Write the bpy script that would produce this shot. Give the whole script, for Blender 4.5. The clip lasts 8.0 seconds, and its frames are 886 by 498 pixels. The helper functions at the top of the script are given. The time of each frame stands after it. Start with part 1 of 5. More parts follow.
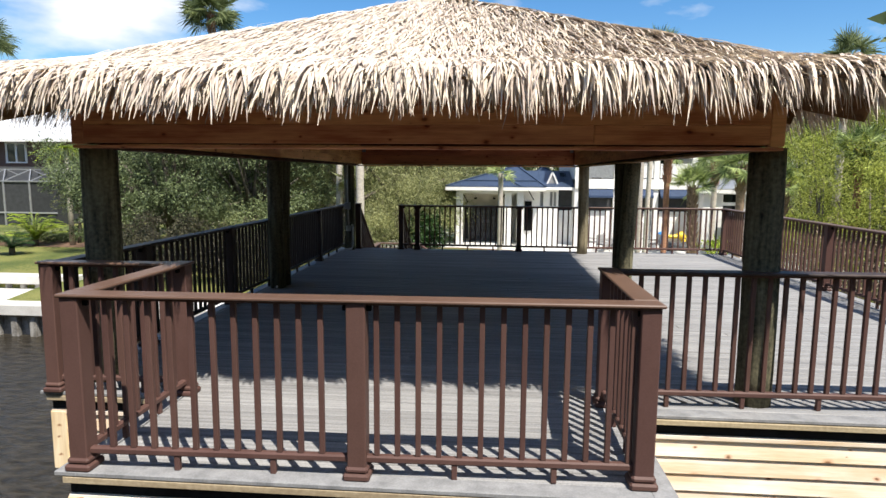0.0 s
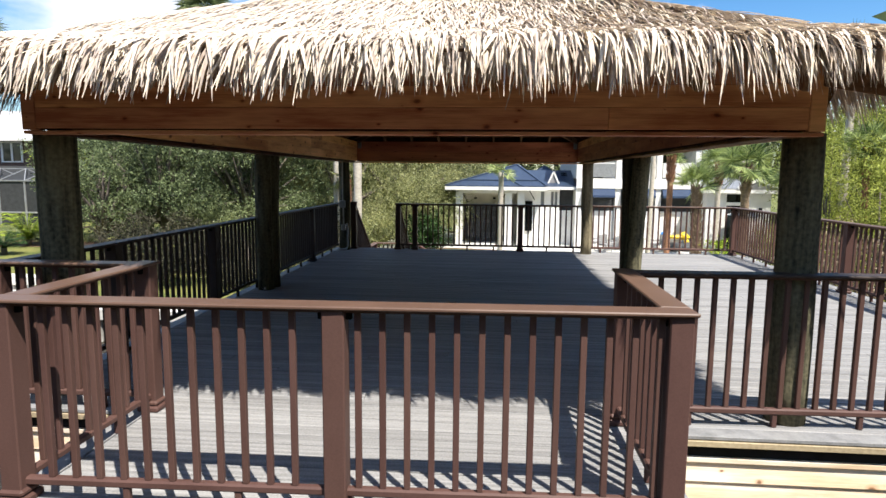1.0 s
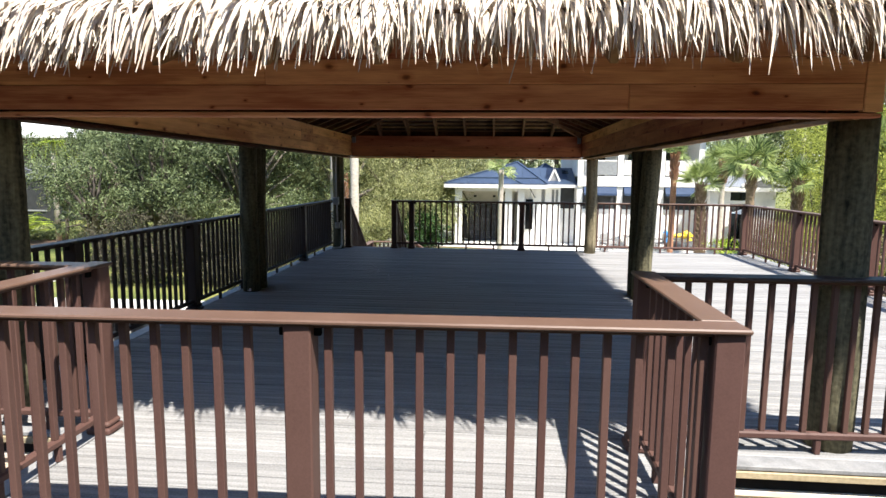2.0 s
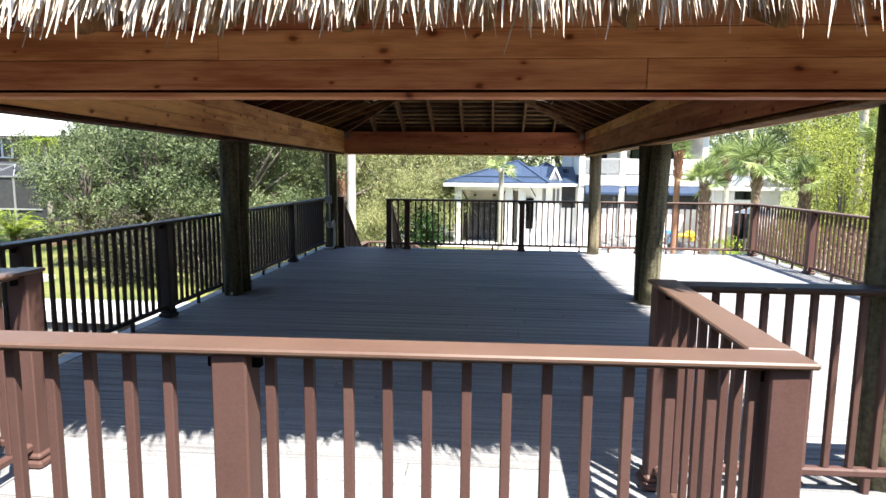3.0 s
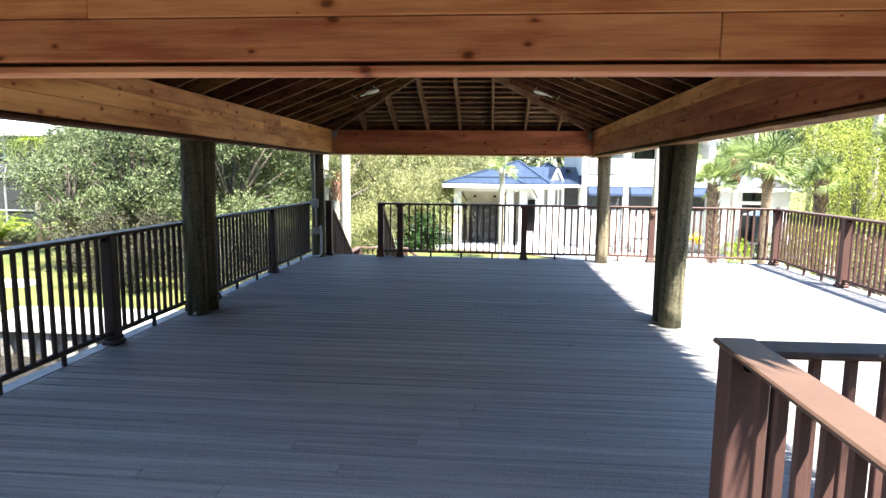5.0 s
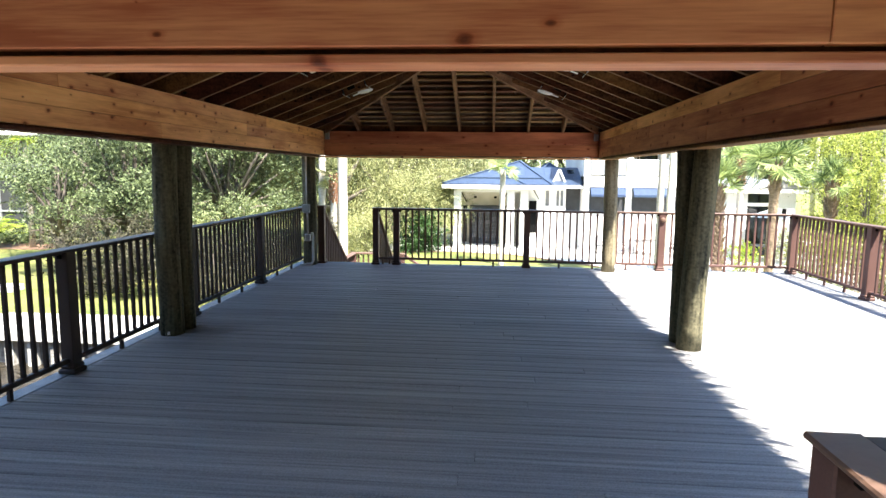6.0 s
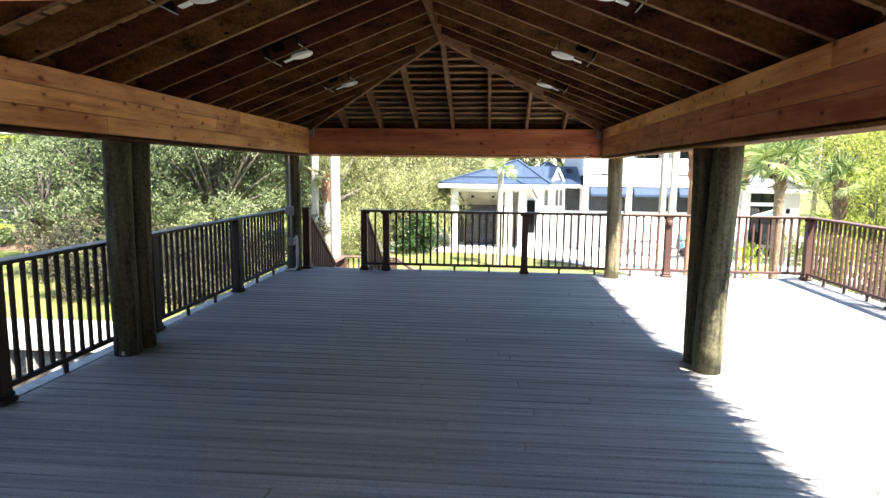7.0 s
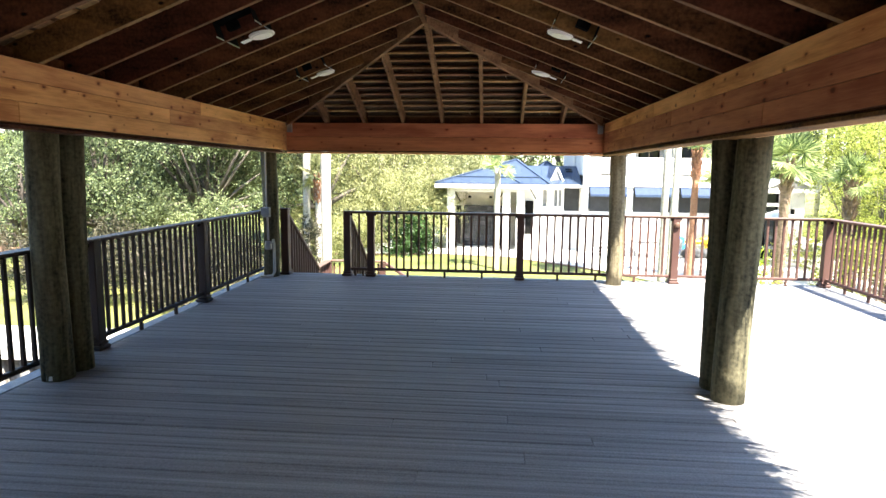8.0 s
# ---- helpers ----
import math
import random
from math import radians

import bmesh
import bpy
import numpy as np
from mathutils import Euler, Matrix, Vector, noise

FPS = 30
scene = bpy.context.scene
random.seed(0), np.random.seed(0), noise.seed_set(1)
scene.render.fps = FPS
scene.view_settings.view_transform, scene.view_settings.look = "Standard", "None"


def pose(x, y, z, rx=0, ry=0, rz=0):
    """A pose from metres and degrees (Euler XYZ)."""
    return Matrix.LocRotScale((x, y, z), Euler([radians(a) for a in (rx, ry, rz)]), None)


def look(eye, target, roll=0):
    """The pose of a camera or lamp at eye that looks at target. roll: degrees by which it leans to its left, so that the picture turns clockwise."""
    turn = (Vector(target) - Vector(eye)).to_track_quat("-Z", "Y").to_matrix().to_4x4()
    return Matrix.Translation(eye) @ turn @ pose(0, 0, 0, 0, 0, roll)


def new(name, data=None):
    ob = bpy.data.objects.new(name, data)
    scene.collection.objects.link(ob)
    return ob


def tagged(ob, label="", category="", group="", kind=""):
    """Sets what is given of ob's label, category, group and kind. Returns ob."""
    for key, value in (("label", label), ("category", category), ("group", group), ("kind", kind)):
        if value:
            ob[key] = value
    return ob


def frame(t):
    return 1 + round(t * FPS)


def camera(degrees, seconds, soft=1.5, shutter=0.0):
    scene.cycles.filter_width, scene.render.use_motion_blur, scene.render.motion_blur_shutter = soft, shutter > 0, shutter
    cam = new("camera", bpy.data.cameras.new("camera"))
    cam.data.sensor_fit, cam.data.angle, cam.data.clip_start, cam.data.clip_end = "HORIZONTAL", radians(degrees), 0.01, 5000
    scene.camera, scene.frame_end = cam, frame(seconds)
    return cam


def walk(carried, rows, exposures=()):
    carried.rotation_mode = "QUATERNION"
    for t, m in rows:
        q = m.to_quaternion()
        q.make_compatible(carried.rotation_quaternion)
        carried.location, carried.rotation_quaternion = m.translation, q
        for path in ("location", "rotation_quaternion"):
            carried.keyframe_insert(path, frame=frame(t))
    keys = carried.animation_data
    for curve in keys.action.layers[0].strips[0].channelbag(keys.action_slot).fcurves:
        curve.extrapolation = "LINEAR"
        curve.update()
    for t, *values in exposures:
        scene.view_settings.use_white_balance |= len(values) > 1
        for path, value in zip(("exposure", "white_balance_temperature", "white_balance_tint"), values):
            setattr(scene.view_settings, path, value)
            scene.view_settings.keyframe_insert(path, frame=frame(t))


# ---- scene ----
cam = camera(72.8, 8.0)
PATH = [
    (0, (0.627, -4.741, 1.794), (0.464, -2.763, 1.548), 0.45),
    (0.5, (0.633, -4.491, 1.753), (0.468, -2.513, 1.507), 0.45),
    (1, (0.619, -4.233, 1.717), (0.456, -2.254, 1.473), 0.5),
    (1.5, (0.602, -3.963, 1.685), (0.441, -1.985, 1.439), 0.55),
    (3, (0.649, -3.154, 1.617), (0.485, -1.176, 1.366), 0.6),
    (3.5, (0.668, -2.929, 1.611), (0.504, -0.952, 1.361), 0.6),
    (4, (0.702, -2.716, 1.612), (0.534, -0.738, 1.361), 0.6),
    (4.5, (0.682, -2.464, 1.626), (0.516, -0.487, 1.375), 0.62),
    (6, (0.644, -1.577, 1.738), (0.477, 0.4, 1.484), 0.64),
    (6.5, (0.638, -1.249, 1.764), (0.477, 0.728, 1.507), 0.65),
    (7, (0.686, -0.887, 1.755), (0.524, 1.09, 1.497), 0.64),
    (7.5, (0.742, -0.493, 1.727), (0.58, 1.484, 1.472), 0.62),
    (8, (0.79, -0.105, 1.723), (0.63, 1.872, 1.466), 0.62),
]
EXPOSURES = [(0, 0.68, 6500, 10), (1.5, 1.04, 6500, 10), (3.5, 1.98, 6350, 10), (4.5, 2.26, 6350, 10), (6.0, 2.46, 6500, 10), (6.5, 2.36, 6550, 10), (8, 2.68, 6700, 10)]
walk(cam, [(t, look(eye, target, roll)) for t, eye, target, roll in PATH], EXPOSURES)

# ---- light ----
SUN_DIR = Vector((0.36, -0.47, 1.0)).normalized()
sun = new("sun", bpy.data.lights.new("sun", "SUN"))
sun.data.energy, sun.data.angle, sun.data.color = 5.0, radians(0.6), (1.0, 0.935, 0.84)
sun.matrix_world = look(SUN_DIR * 60, (0, 0, 0))

world = bpy.data.worlds.new("sky_world")
scene.world = world
world.use_nodes = True
wn, wl = world.node_tree.nodes, world.node_tree.links
for n in list(wn):
    wn.remove(n)
sky = wn.new("ShaderNodeTexSky")
sky.sky_type, sky.sun_disc = "NISHITA", False
sky.sun_elevation = math.asin(SUN_DIR.z)
sky.dust_density, sky.ozone_density = 0.3, 3.0
sky.sun_rotation = math.atan2(SUN_DIR.x, SUN_DIR.y)
wtc = wn.new("ShaderNodeTexCoord")
wmap = wn.new("ShaderNodeMapping")
wmap.inputs["Scale"].default_value = (1.0, 1.0, 2.6)
wmap.inputs["Location"].default_value = (0.35, 0.2, 0.1)
wnoise = wn.new("ShaderNodeTexNoise")
wnoise.inputs["Scale"].default_value, wnoise.inputs["Detail"].default_value = 3.2, 7.0
wramp = wn.new("ShaderNodeValToRGB")
wramp.color_ramp.elements[0].position, wramp.color_ramp.elements[1].position = 0.50, 0.66
wmix = wn.new("ShaderNodeMix")
wmix.data_type = "RGBA"
wmix.inputs[7].default_value = (8.4, 8.4, 8.4, 1)
wbg, wout = wn.new("ShaderNodeBackground"), wn.new("ShaderNodeOutputWorld")
wbg.inputs["Strength"].default_value = 0.088
wl.new(wtc.outputs["Generated"], wmap.inputs["Vector"])
wl.new(wmap.outputs[0], wnoise.inputs["Vector"])
wl.new(wnoise.outputs[0], wramp.inputs[0])
wl.new(wramp.outputs[0], wmix.inputs[0])
whsv = wn.new("ShaderNodeHueSaturation")
whsv.inputs["Saturation"].default_value, whsv.inputs["Value"].default_value = 1.3, 1.18
wl.new(sky.outputs[0], whsv.inputs["Color"])
wl.new(whsv.outputs[0], wmix.inputs[6])
wl.new(wmix.outputs[2], wbg.inputs[0])
wl.new(wbg.outputs[0], wout.inputs[0])


# ---- materials ----
def nodes_of(name):
    m = bpy.data.materials.new(name)
    m.use_nodes = True
    t = m.node_tree
    return m, t.nodes, t.links, t.nodes["Principled BSDF"]


def ramp_of(N, stops):
    r = N.new("ShaderNodeValToRGB")
    while len(r.color_ramp.elements) < len(stops):
        r.color_ramp.elements.new(0.5)
    for e, (p, c) in zip(r.color_ramp.elements, stops):
        e.position, e.color = p, (*c, 1)
    return r


def surface(name, dark, light, scale=(6, 6, 6), fine=60.0, rough=0.6, bump=0.2, metal=0.0, object_vary=0.15,
            island=False, knots=None, bump_dist=0.01, streak=0.5, spec=0.5):
    """Two scales of noise between two colours; scale stretches the coarse one (grain); per-object tint; optional knots."""
    m, N, L, B = nodes_of(name)
    geo, info = N.new("ShaderNodeNewGeometry"), N.new("ShaderNodeObjectInfo")
    shift = N.new("ShaderNodeVectorMath")
    shift.operation = "MULTIPLY_ADD"
    shift.inputs[1].default_value = (13.7, 17.3, 9.1)
    rnd = geo.outputs["Random Per Island"] if island else info.outputs["Random"]
    L.new(rnd, shift.inputs[0])
    L.new(geo.outputs["Position"], shift.inputs[2])
    mp = N.new("ShaderNodeMapping")
    mp.inputs["Scale"].default_value = scale
    L.new(shift.outputs[0], mp.inputs["Vector"])
    n1 = N.new("ShaderNodeTexNoise")
    n1.inputs["Scale"].default_value, n1.inputs["Detail"].default_value, n1.inputs["Roughness"].default_value = 1.0, 6.0, 0.6
    L.new(mp.outputs[0], n1.inputs["Vector"])
    n2 = N.new("ShaderNodeTexNoise")
    n2.inputs["Scale"].default_value, n2.inputs["Detail"].default_value = fine, 3.0
    L.new(shift.outputs[0], n2.inputs["Vector"])
    mix = N.new("ShaderNodeMath")
    mix.operation = "MULTIPLY_ADD"
    mix.inputs[1].default_value = streak
    L.new(n2.outputs[0], mix.inputs[0])
    L.new(n1.outputs[0], mix.inputs[2])
    lo = 0.36 + streak * 0.3
    ramp = ramp_of(N, [(lo, dark), (lo + 0.30 + 0.4 * streak, light)])
    L.new(mix.outputs[0], ramp.inputs[0])
    colour = ramp.outputs[0]
    if knots:
        kmap = N.new("ShaderNodeMapping")
        kmap.inputs["Scale"].default_value = knots
        L.new(shift.outputs[0], kmap.inputs["Vector"])
        vor = N.new("ShaderNodeTexVoronoi")
        vor.inputs["Scale"].default_value = 1.0
        warp = N.new("ShaderNodeVectorMath")
        warp.operation = "MULTIPLY_ADD"
        warp.inputs[1].default_value = (0.22, 0.22, 0.22)
        L.new(n1.outputs["Color"], warp.inputs[0])
        L.new(kmap.outputs[0], warp.inputs[2])
        L.new(warp.outputs[0], vor.inputs["Vector"])
        kr = ramp_of(N, [(0.07, (1, 1, 1)), (0.145, (0, 0, 0))])
        L.new(vor.outputs["Distance"], kr.inputs[0])
        km = N.new("ShaderNodeMix")
        km.data_type = "RGBA"
        km.inputs[7].default_value = (dark[0] * 0.35, dark[1] * 0.25, dark[2] * 0.22, 1)
        L.new(kr.outputs[0], km.inputs[0])
        L.new(colour, km.inputs[6])
        colour = km.outputs[2]
    hsv = N.new("ShaderNodeHueSaturation")
    val = N.new("ShaderNodeMapRange")
    val.inputs[3].default_value, val.inputs[4].default_value = 1 - object_vary, 1 + object_vary
    L.new(rnd, val.inputs[0])
    hue = N.new("ShaderNodeMapRange")
    hue.inputs[3].default_value, hue.inputs[4].default_value = 0.5 - 0.06 * object_vary, 0.5 + 0.045 * object_vary
    L.new(rnd, hue.inputs[0])
    L.new(hue.outputs[0], hsv.inputs["Hue"])
    L.new(val.outputs[0], hsv.inputs["Value"])
    L.new(colour, hsv.inputs["Color"])
    L.new(hsv.outputs[0], B.inputs["Base Color"])
    B.inputs["Roughness"].default_value, B.inputs["Metallic"].default_value = rough, metal
    B.inputs["Specular IOR Level"].default_value = spec
    if bump:
        b = N.new("ShaderNodeBump")
        b.inputs["Strength"].default_value, b.inputs["Distance"].default_value = bump, bump_dist
        L.new(mix.outputs[0], b.inputs["Height"])
        L.new(b.outputs[0], B.inputs["Normal"])
    return m


def cedar(name, along, dark, light, vary=0.16, rough=0.62):
    """Knotty cedar boards: long grain, drifting tone, knots with a red halo; along is the boards' own axis, 0, 1 or 2."""
    m, N, L, B = nodes_of(name)
    geo, info = N.new("ShaderNodeNewGeometry"), N.new("ShaderNodeObjectInfo")
    shift = N.new("ShaderNodeVectorMath")
    shift.operation = "MULTIPLY_ADD"
    shift.inputs[1].default_value = (13.7, 17.3, 9.1)
    L.new(info.outputs["Random"], shift.inputs[0])
    L.new(geo.outputs["Position"], shift.inputs[2])

    def stretched(scale, detail, rough=0.6):
        mp, n = N.new("ShaderNodeMapping"), N.new("ShaderNodeTexNoise")
        mp.inputs["Scale"].default_value = scale
        n.inputs["Scale"].default_value, n.inputs["Detail"].default_value, n.inputs["Roughness"].default_value = 1.0, detail, rough
        L.new(shift.outputs[0], mp.inputs["Vector"])
        L.new(mp.outputs[0], n.inputs["Vector"])
        return n

    grain = stretched(((0.9, 30, 34), (30, 0.9, 34), (30, 30, 0.9))[along], 6, 0.62)
    tone = stretched(((0.9, 3, 5), (3, 0.9, 5), (4, 4, 0.9))[along], 3)
    fibre = stretched(((9, 160, 160), (160, 9, 160), (160, 160, 9))[along], 2)
    sep, flat = N.new("ShaderNodeSeparateXYZ"), N.new("ShaderNodeCombineXYZ")
    L.new(shift.outputs[0], sep.inputs[0])
    L.new(sep.outputs[along % 2], flat.inputs[0])
    L.new(sep.outputs[2], flat.inputs[1])
    warp, kmap, vor = N.new("ShaderNodeVectorMath"), N.new("ShaderNodeMapping"), N.new("ShaderNodeTexVoronoi")
    kmap.inputs["Scale"].default_value = (4.4, 7.4, 1)
    vor.voronoi_dimensions = "2D"
    vor.inputs["Scale"].default_value = 1.0
    warp.operation = "MULTIPLY_ADD"
    warp.inputs[1].default_value = (0.16, 0.22, 0)
    L.new(flat.outputs[0], kmap.inputs["Vector"])
    L.new(grain.outputs["Color"], warp.inputs[0])
    L.new(kmap.outputs[0], warp.inputs[2])
    L.new(warp.outputs[0], vor.inputs["Vector"])
    # each knot has a size of its own, and some cells have none
    ks = N.new("ShaderNodeSeparateXYZ")
    L.new(vor.outputs["Color"], ks.inputs[0])
    size = N.new("ShaderNodeMapRange")
    size.inputs[1].default_value, size.inputs[2].default_value = 0.42, 1.0
    size.inputs[3].default_value, size.inputs[4].default_value = 0.004, 0.092
    L.new(ks.outputs[0], size.inputs[0])
    ratio = N.new("ShaderNodeMath")
    ratio.operation = "DIVIDE"
    L.new(vor.outputs["Distance"], ratio.inputs[0])
    L.new(size.outputs[0], ratio.inputs[1])
    scaled = N.new("ShaderNodeMath")
    scaled.operation = "MULTIPLY"
    scaled.inputs[1].default_value = 0.25
    scaled.use_clamp = True
    L.new(ratio.outputs[0], scaled.inputs[0])
    add = N.new("ShaderNodeMath")
    add.operation = "MULTIPLY_ADD"
    add.inputs[1].default_value = 1.35
    soft = N.new("ShaderNodeMath")
    soft.operation = "MULTIPLY"
    soft.inputs[1].default_value = 0.55
    L.new(grain.outputs[0], soft.inputs[0])
    L.new(tone.outputs[0], add.inputs[0])
    L.new(soft.outputs[0], add.inputs[2])
    add2 = N.new("ShaderNodeMath")
    add2.operation = "MULTIPLY_ADD"
    add2.inputs[1].default_value = 0.3
    L.new(fibre.outputs[0], add2.inputs[0])
    L.new(add.outputs[0], add2.inputs[2])
    half = N.new("ShaderNodeMath")
    half.operation = "MULTIPLY"
    half.inputs[1].default_value = 0.5
    L.new(add2.outputs[0], half.inputs[0])
    mid = tuple(0.55 * a + 0.45 * b for a, b in zip(dark, light))
    ramp = ramp_of(N, [(0.34, tuple(c * 0.78 for c in dark)), (0.45, dark), (0.54, mid), (0.68, light)])
    L.new(half.outputs[0], ramp.inputs[0])
    halo = ramp_of(N, [(0.10, (0.24, 0.16, 0.14)), (0.24, (0.44, 0.30, 0.25)), (0.36, (0.82, 0.68, 0.62)), (0.75, (1, 1, 1))])
    L.new(scaled.outputs[0], halo.inputs[0])
    mul = N.new("ShaderNodeMix")
    mul.data_type, mul.blend_type = "RGBA", "MULTIPLY"
    mul.inputs[0].default_value = 1.0
    L.new(ramp.outputs[0], mul.inputs[6])
    L.new(halo.outputs[0], mul.inputs[7])
    hsv, val, hue = N.new("ShaderNodeHueSaturation"), N.new("ShaderNodeMapRange"), N.new("ShaderNodeMapRange")
    val.inputs[3].default_value, val.inputs[4].default_value = 1 - vary, 1 + vary
    hue.inputs[3].default_value, hue.inputs[4].default_value = 0.492, 0.507
    for n in (val, hue):
        L.new(info.outputs["Random"], n.inputs[0])
    L.new(val.outputs[0], hsv.inputs["Value"])
    L.new(hue.outputs[0], hsv.inputs["Hue"])
    L.new(mul.outputs[2], hsv.inputs["Color"])
    L.new(hsv.outputs[0], B.inputs["Base Color"])
    B.inputs["Roughness"].default_value, B.inputs["Specular IOR Level"].default_value = rough, 0.3
    b = N.new("ShaderNodeBump")
    b.inputs["Strength"].default_value, b.inputs["Distance"].default_value = 0.25, 0.004
    L.new(add2.outputs[0], b.inputs["Height"])
    L.new(b.outputs[0], B.inputs["Normal"])
    return m


def leafy(name, dark, light, translucent=0.35, rough=0.5):
    """Leaves: a colour for each leaf, some light let through."""
    m, N, L, B = nodes_of(name)
    geo = N.new("ShaderNodeNewGeometry")
    big = N.new("ShaderNodeTexNoise")
    big.inputs["Scale"].default_value, big.inputs["Detail"].default_value = 0.8, 3.0
    L.new(geo.outputs["Position"], big.inputs["Vector"])
    add = N.new("ShaderNodeMath")
    add.operation = "MULTIPLY_ADD"
    add.inputs[1].default_value = 0.6
    L.new(geo.outputs["Random Per Island"], add.inputs[0])
    L.new(big.outputs[0], add.inputs[2])
    ramp = ramp_of(N, [(0.5, dark), (1.18, light)])
    L.new(add.outputs[0], ramp.inputs[0])
    L.new(ramp.outputs[0], B.inputs["Base Color"])
    B.inputs["Roughness"].default_value, B.inputs["Specular IOR Level"].default_value = rough, 0.22
    tr, mix = N.new("ShaderNodeBsdfTranslucent"), N.new("ShaderNodeMixShader")
    L.new(ramp.outputs[0], tr.inputs["Color"])
    mix.inputs[0].default_value = translucent
    L.new(B.outputs[0], mix.inputs[1])
    L.new(tr.outputs[0], mix.inputs[2])
    L.new(mix.outputs[0], N["Material Output"].inputs["Surface"])
    return m


DECK = surface("grey_composite_board", (0.155, 0.155, 0.156), (0.362, 0.361, 0.36), (0.6, 34, 4), 90, 0.6, 0.25, object_vary=0.1, bump_dist=0.004, spec=0.12)
DECK_EDGE = surface("grey_composite_border", (0.17, 0.173, 0.177), (0.32, 0.323, 0.328), (9, 9, 9), 90, 0.55, 0.2, object_vary=0.05, bump_dist=0.004, spec=0.2)
BROWN = surface("brown_composite_rail", (0.082, 0.044, 0.0365), (0.122, 0.068, 0.057), (3, 3, 1.2), 120, 0.55, 0.06, object_vary=0.07, bump_dist=0.002, spec=0.2)
CAPBROWN = surface("brown_cap_board", (0.112, 0.066, 0.047), (0.148, 0.092, 0.067), (3, 3, 3), 70, 0.42, 0.08, object_vary=0.05, bump_dist=0.002, spec=0.3)
# the brown rail with shade put into its colour
SHADERAIL = surface("shaded_brown_rail", (0.034, 0.024, 0.022), (0.06, 0.043, 0.039), (3, 3, 1.2), 120, 0.55, 0.06, object_vary=0.07, bump_dist=0.002, spec=0.2)
# worn, speckled cap board, its colour darkened for shade
SHADECAP = surface("shaded_worn_cap_board", (0.026, 0.0185, 0.017), (0.08, 0.058, 0.052), (5, 5, 5), 24, 0.5, 0.08, object_vary=0.05, bump_dist=0.002, spec=0.2)
CEDAR_X = cedar("cedar_board_lengthwise_x", 0, (0.47, 0.16, 0.074), (0.90, 0.46, 0.225))
CEDAR_Y = cedar("cedar_board_lengthwise_y", 1, (0.56, 0.215, 0.075), (0.97, 0.53, 0.22))
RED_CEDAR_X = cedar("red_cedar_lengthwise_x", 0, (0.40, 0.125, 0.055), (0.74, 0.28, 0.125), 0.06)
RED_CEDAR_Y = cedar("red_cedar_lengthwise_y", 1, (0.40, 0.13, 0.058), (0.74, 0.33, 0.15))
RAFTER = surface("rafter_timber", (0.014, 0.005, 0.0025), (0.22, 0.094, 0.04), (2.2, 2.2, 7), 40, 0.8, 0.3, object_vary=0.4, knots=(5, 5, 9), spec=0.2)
# rafter wood with light on the lower edges put into its colour
LITEDGE = surface("lit_rafter_edge", (0.11, 0.056, 0.027), (0.33, 0.19, 0.092), (3, 3, 9), 40, 0.75, 0.2, object_vary=0.25, spec=0.2)
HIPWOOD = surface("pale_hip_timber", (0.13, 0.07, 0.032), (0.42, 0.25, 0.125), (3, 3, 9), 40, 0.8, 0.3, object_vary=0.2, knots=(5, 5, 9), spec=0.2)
PLATE = surface("pale_cedar_plate", (0.50, 0.27, 0.12), (0.82, 0.56, 0.31), (2, 2, 12), 40, 0.65, 0.2, object_vary=0.06)
BATTEN = surface("batten_timber", (0.22, 0.115, 0.052), (0.62, 0.38, 0.19), (2.5, 2.5, 12), 30, 0.8, 0.3, object_vary=0.35)
# piling colour made paler for the sun on one pole
LITPOLE = surface("lit_piling", (0.10, 0.085, 0.05), (0.40, 0.35, 0.23), (16, 16, 1.3), 34, 0.8, 0.6, object_vary=0.05, spec=0.15)
POLE = surface("treated_piling", (0.02, 0.021, 0.016), (0.235, 0.215, 0.135), (16, 16, 1.3), 34, 0.8, 0.7, object_vary=0.12, spec=0.15)
PINE_X = cedar("pale_pine_siding", 0, (0.74, 0.56, 0.37), (0.96, 0.90, 0.79), 0.05)
PINE_Y = cedar("pale_pine_side_siding", 1, (0.70, 0.50, 0.30), (0.95, 0.85, 0.69), 0.05)
PINE_Z = cedar("pale_pine_corner_board", 2, (0.60, 0.40, 0.21), (0.92, 0.77, 0.55), 0.05)
RIMWOOD = surface("weathered_rim_board", (0.26, 0.20, 0.12), (0.52, 0.43, 0.28), (1.4, 5, 9), 40, 0.7, 0.2, object_vary=0.08)
BLACKBAND = surface("black_membrane", (0.006, 0.006, 0.007), (0.02, 0.02, 0.022), (8, 8, 8), 50, 0.6, 0.1, spec=0.2)
THATCH = surface("dry_palm_thatch", (0.45, 0.355, 0.265), (0.86, 0.78, 0.67), (14, 14, 5), 30, 0.6, 0.15, object_vary=0.32, island=True)


def let_through(m, share):
    """Thin dry leaf: part of the light comes out on the other side."""
    N, L = m.node_tree.nodes, m.node_tree.links
    B = N["Principled BSDF"]
    tr, mix = N.new("ShaderNodeBsdfTranslucent"), N.new("ShaderNodeMixShader")
    L.new(B.inputs["Base Color"].links[0].from_socket, tr.inputs["Color"])
    mix.inputs[0].default_value = share
    L.new(B.outputs[0], mix.inputs[1])
    L.new(tr.outputs[0], mix.inputs[2])
    L.new(mix.outputs[0], N["Material Output"].inputs["Surface"])


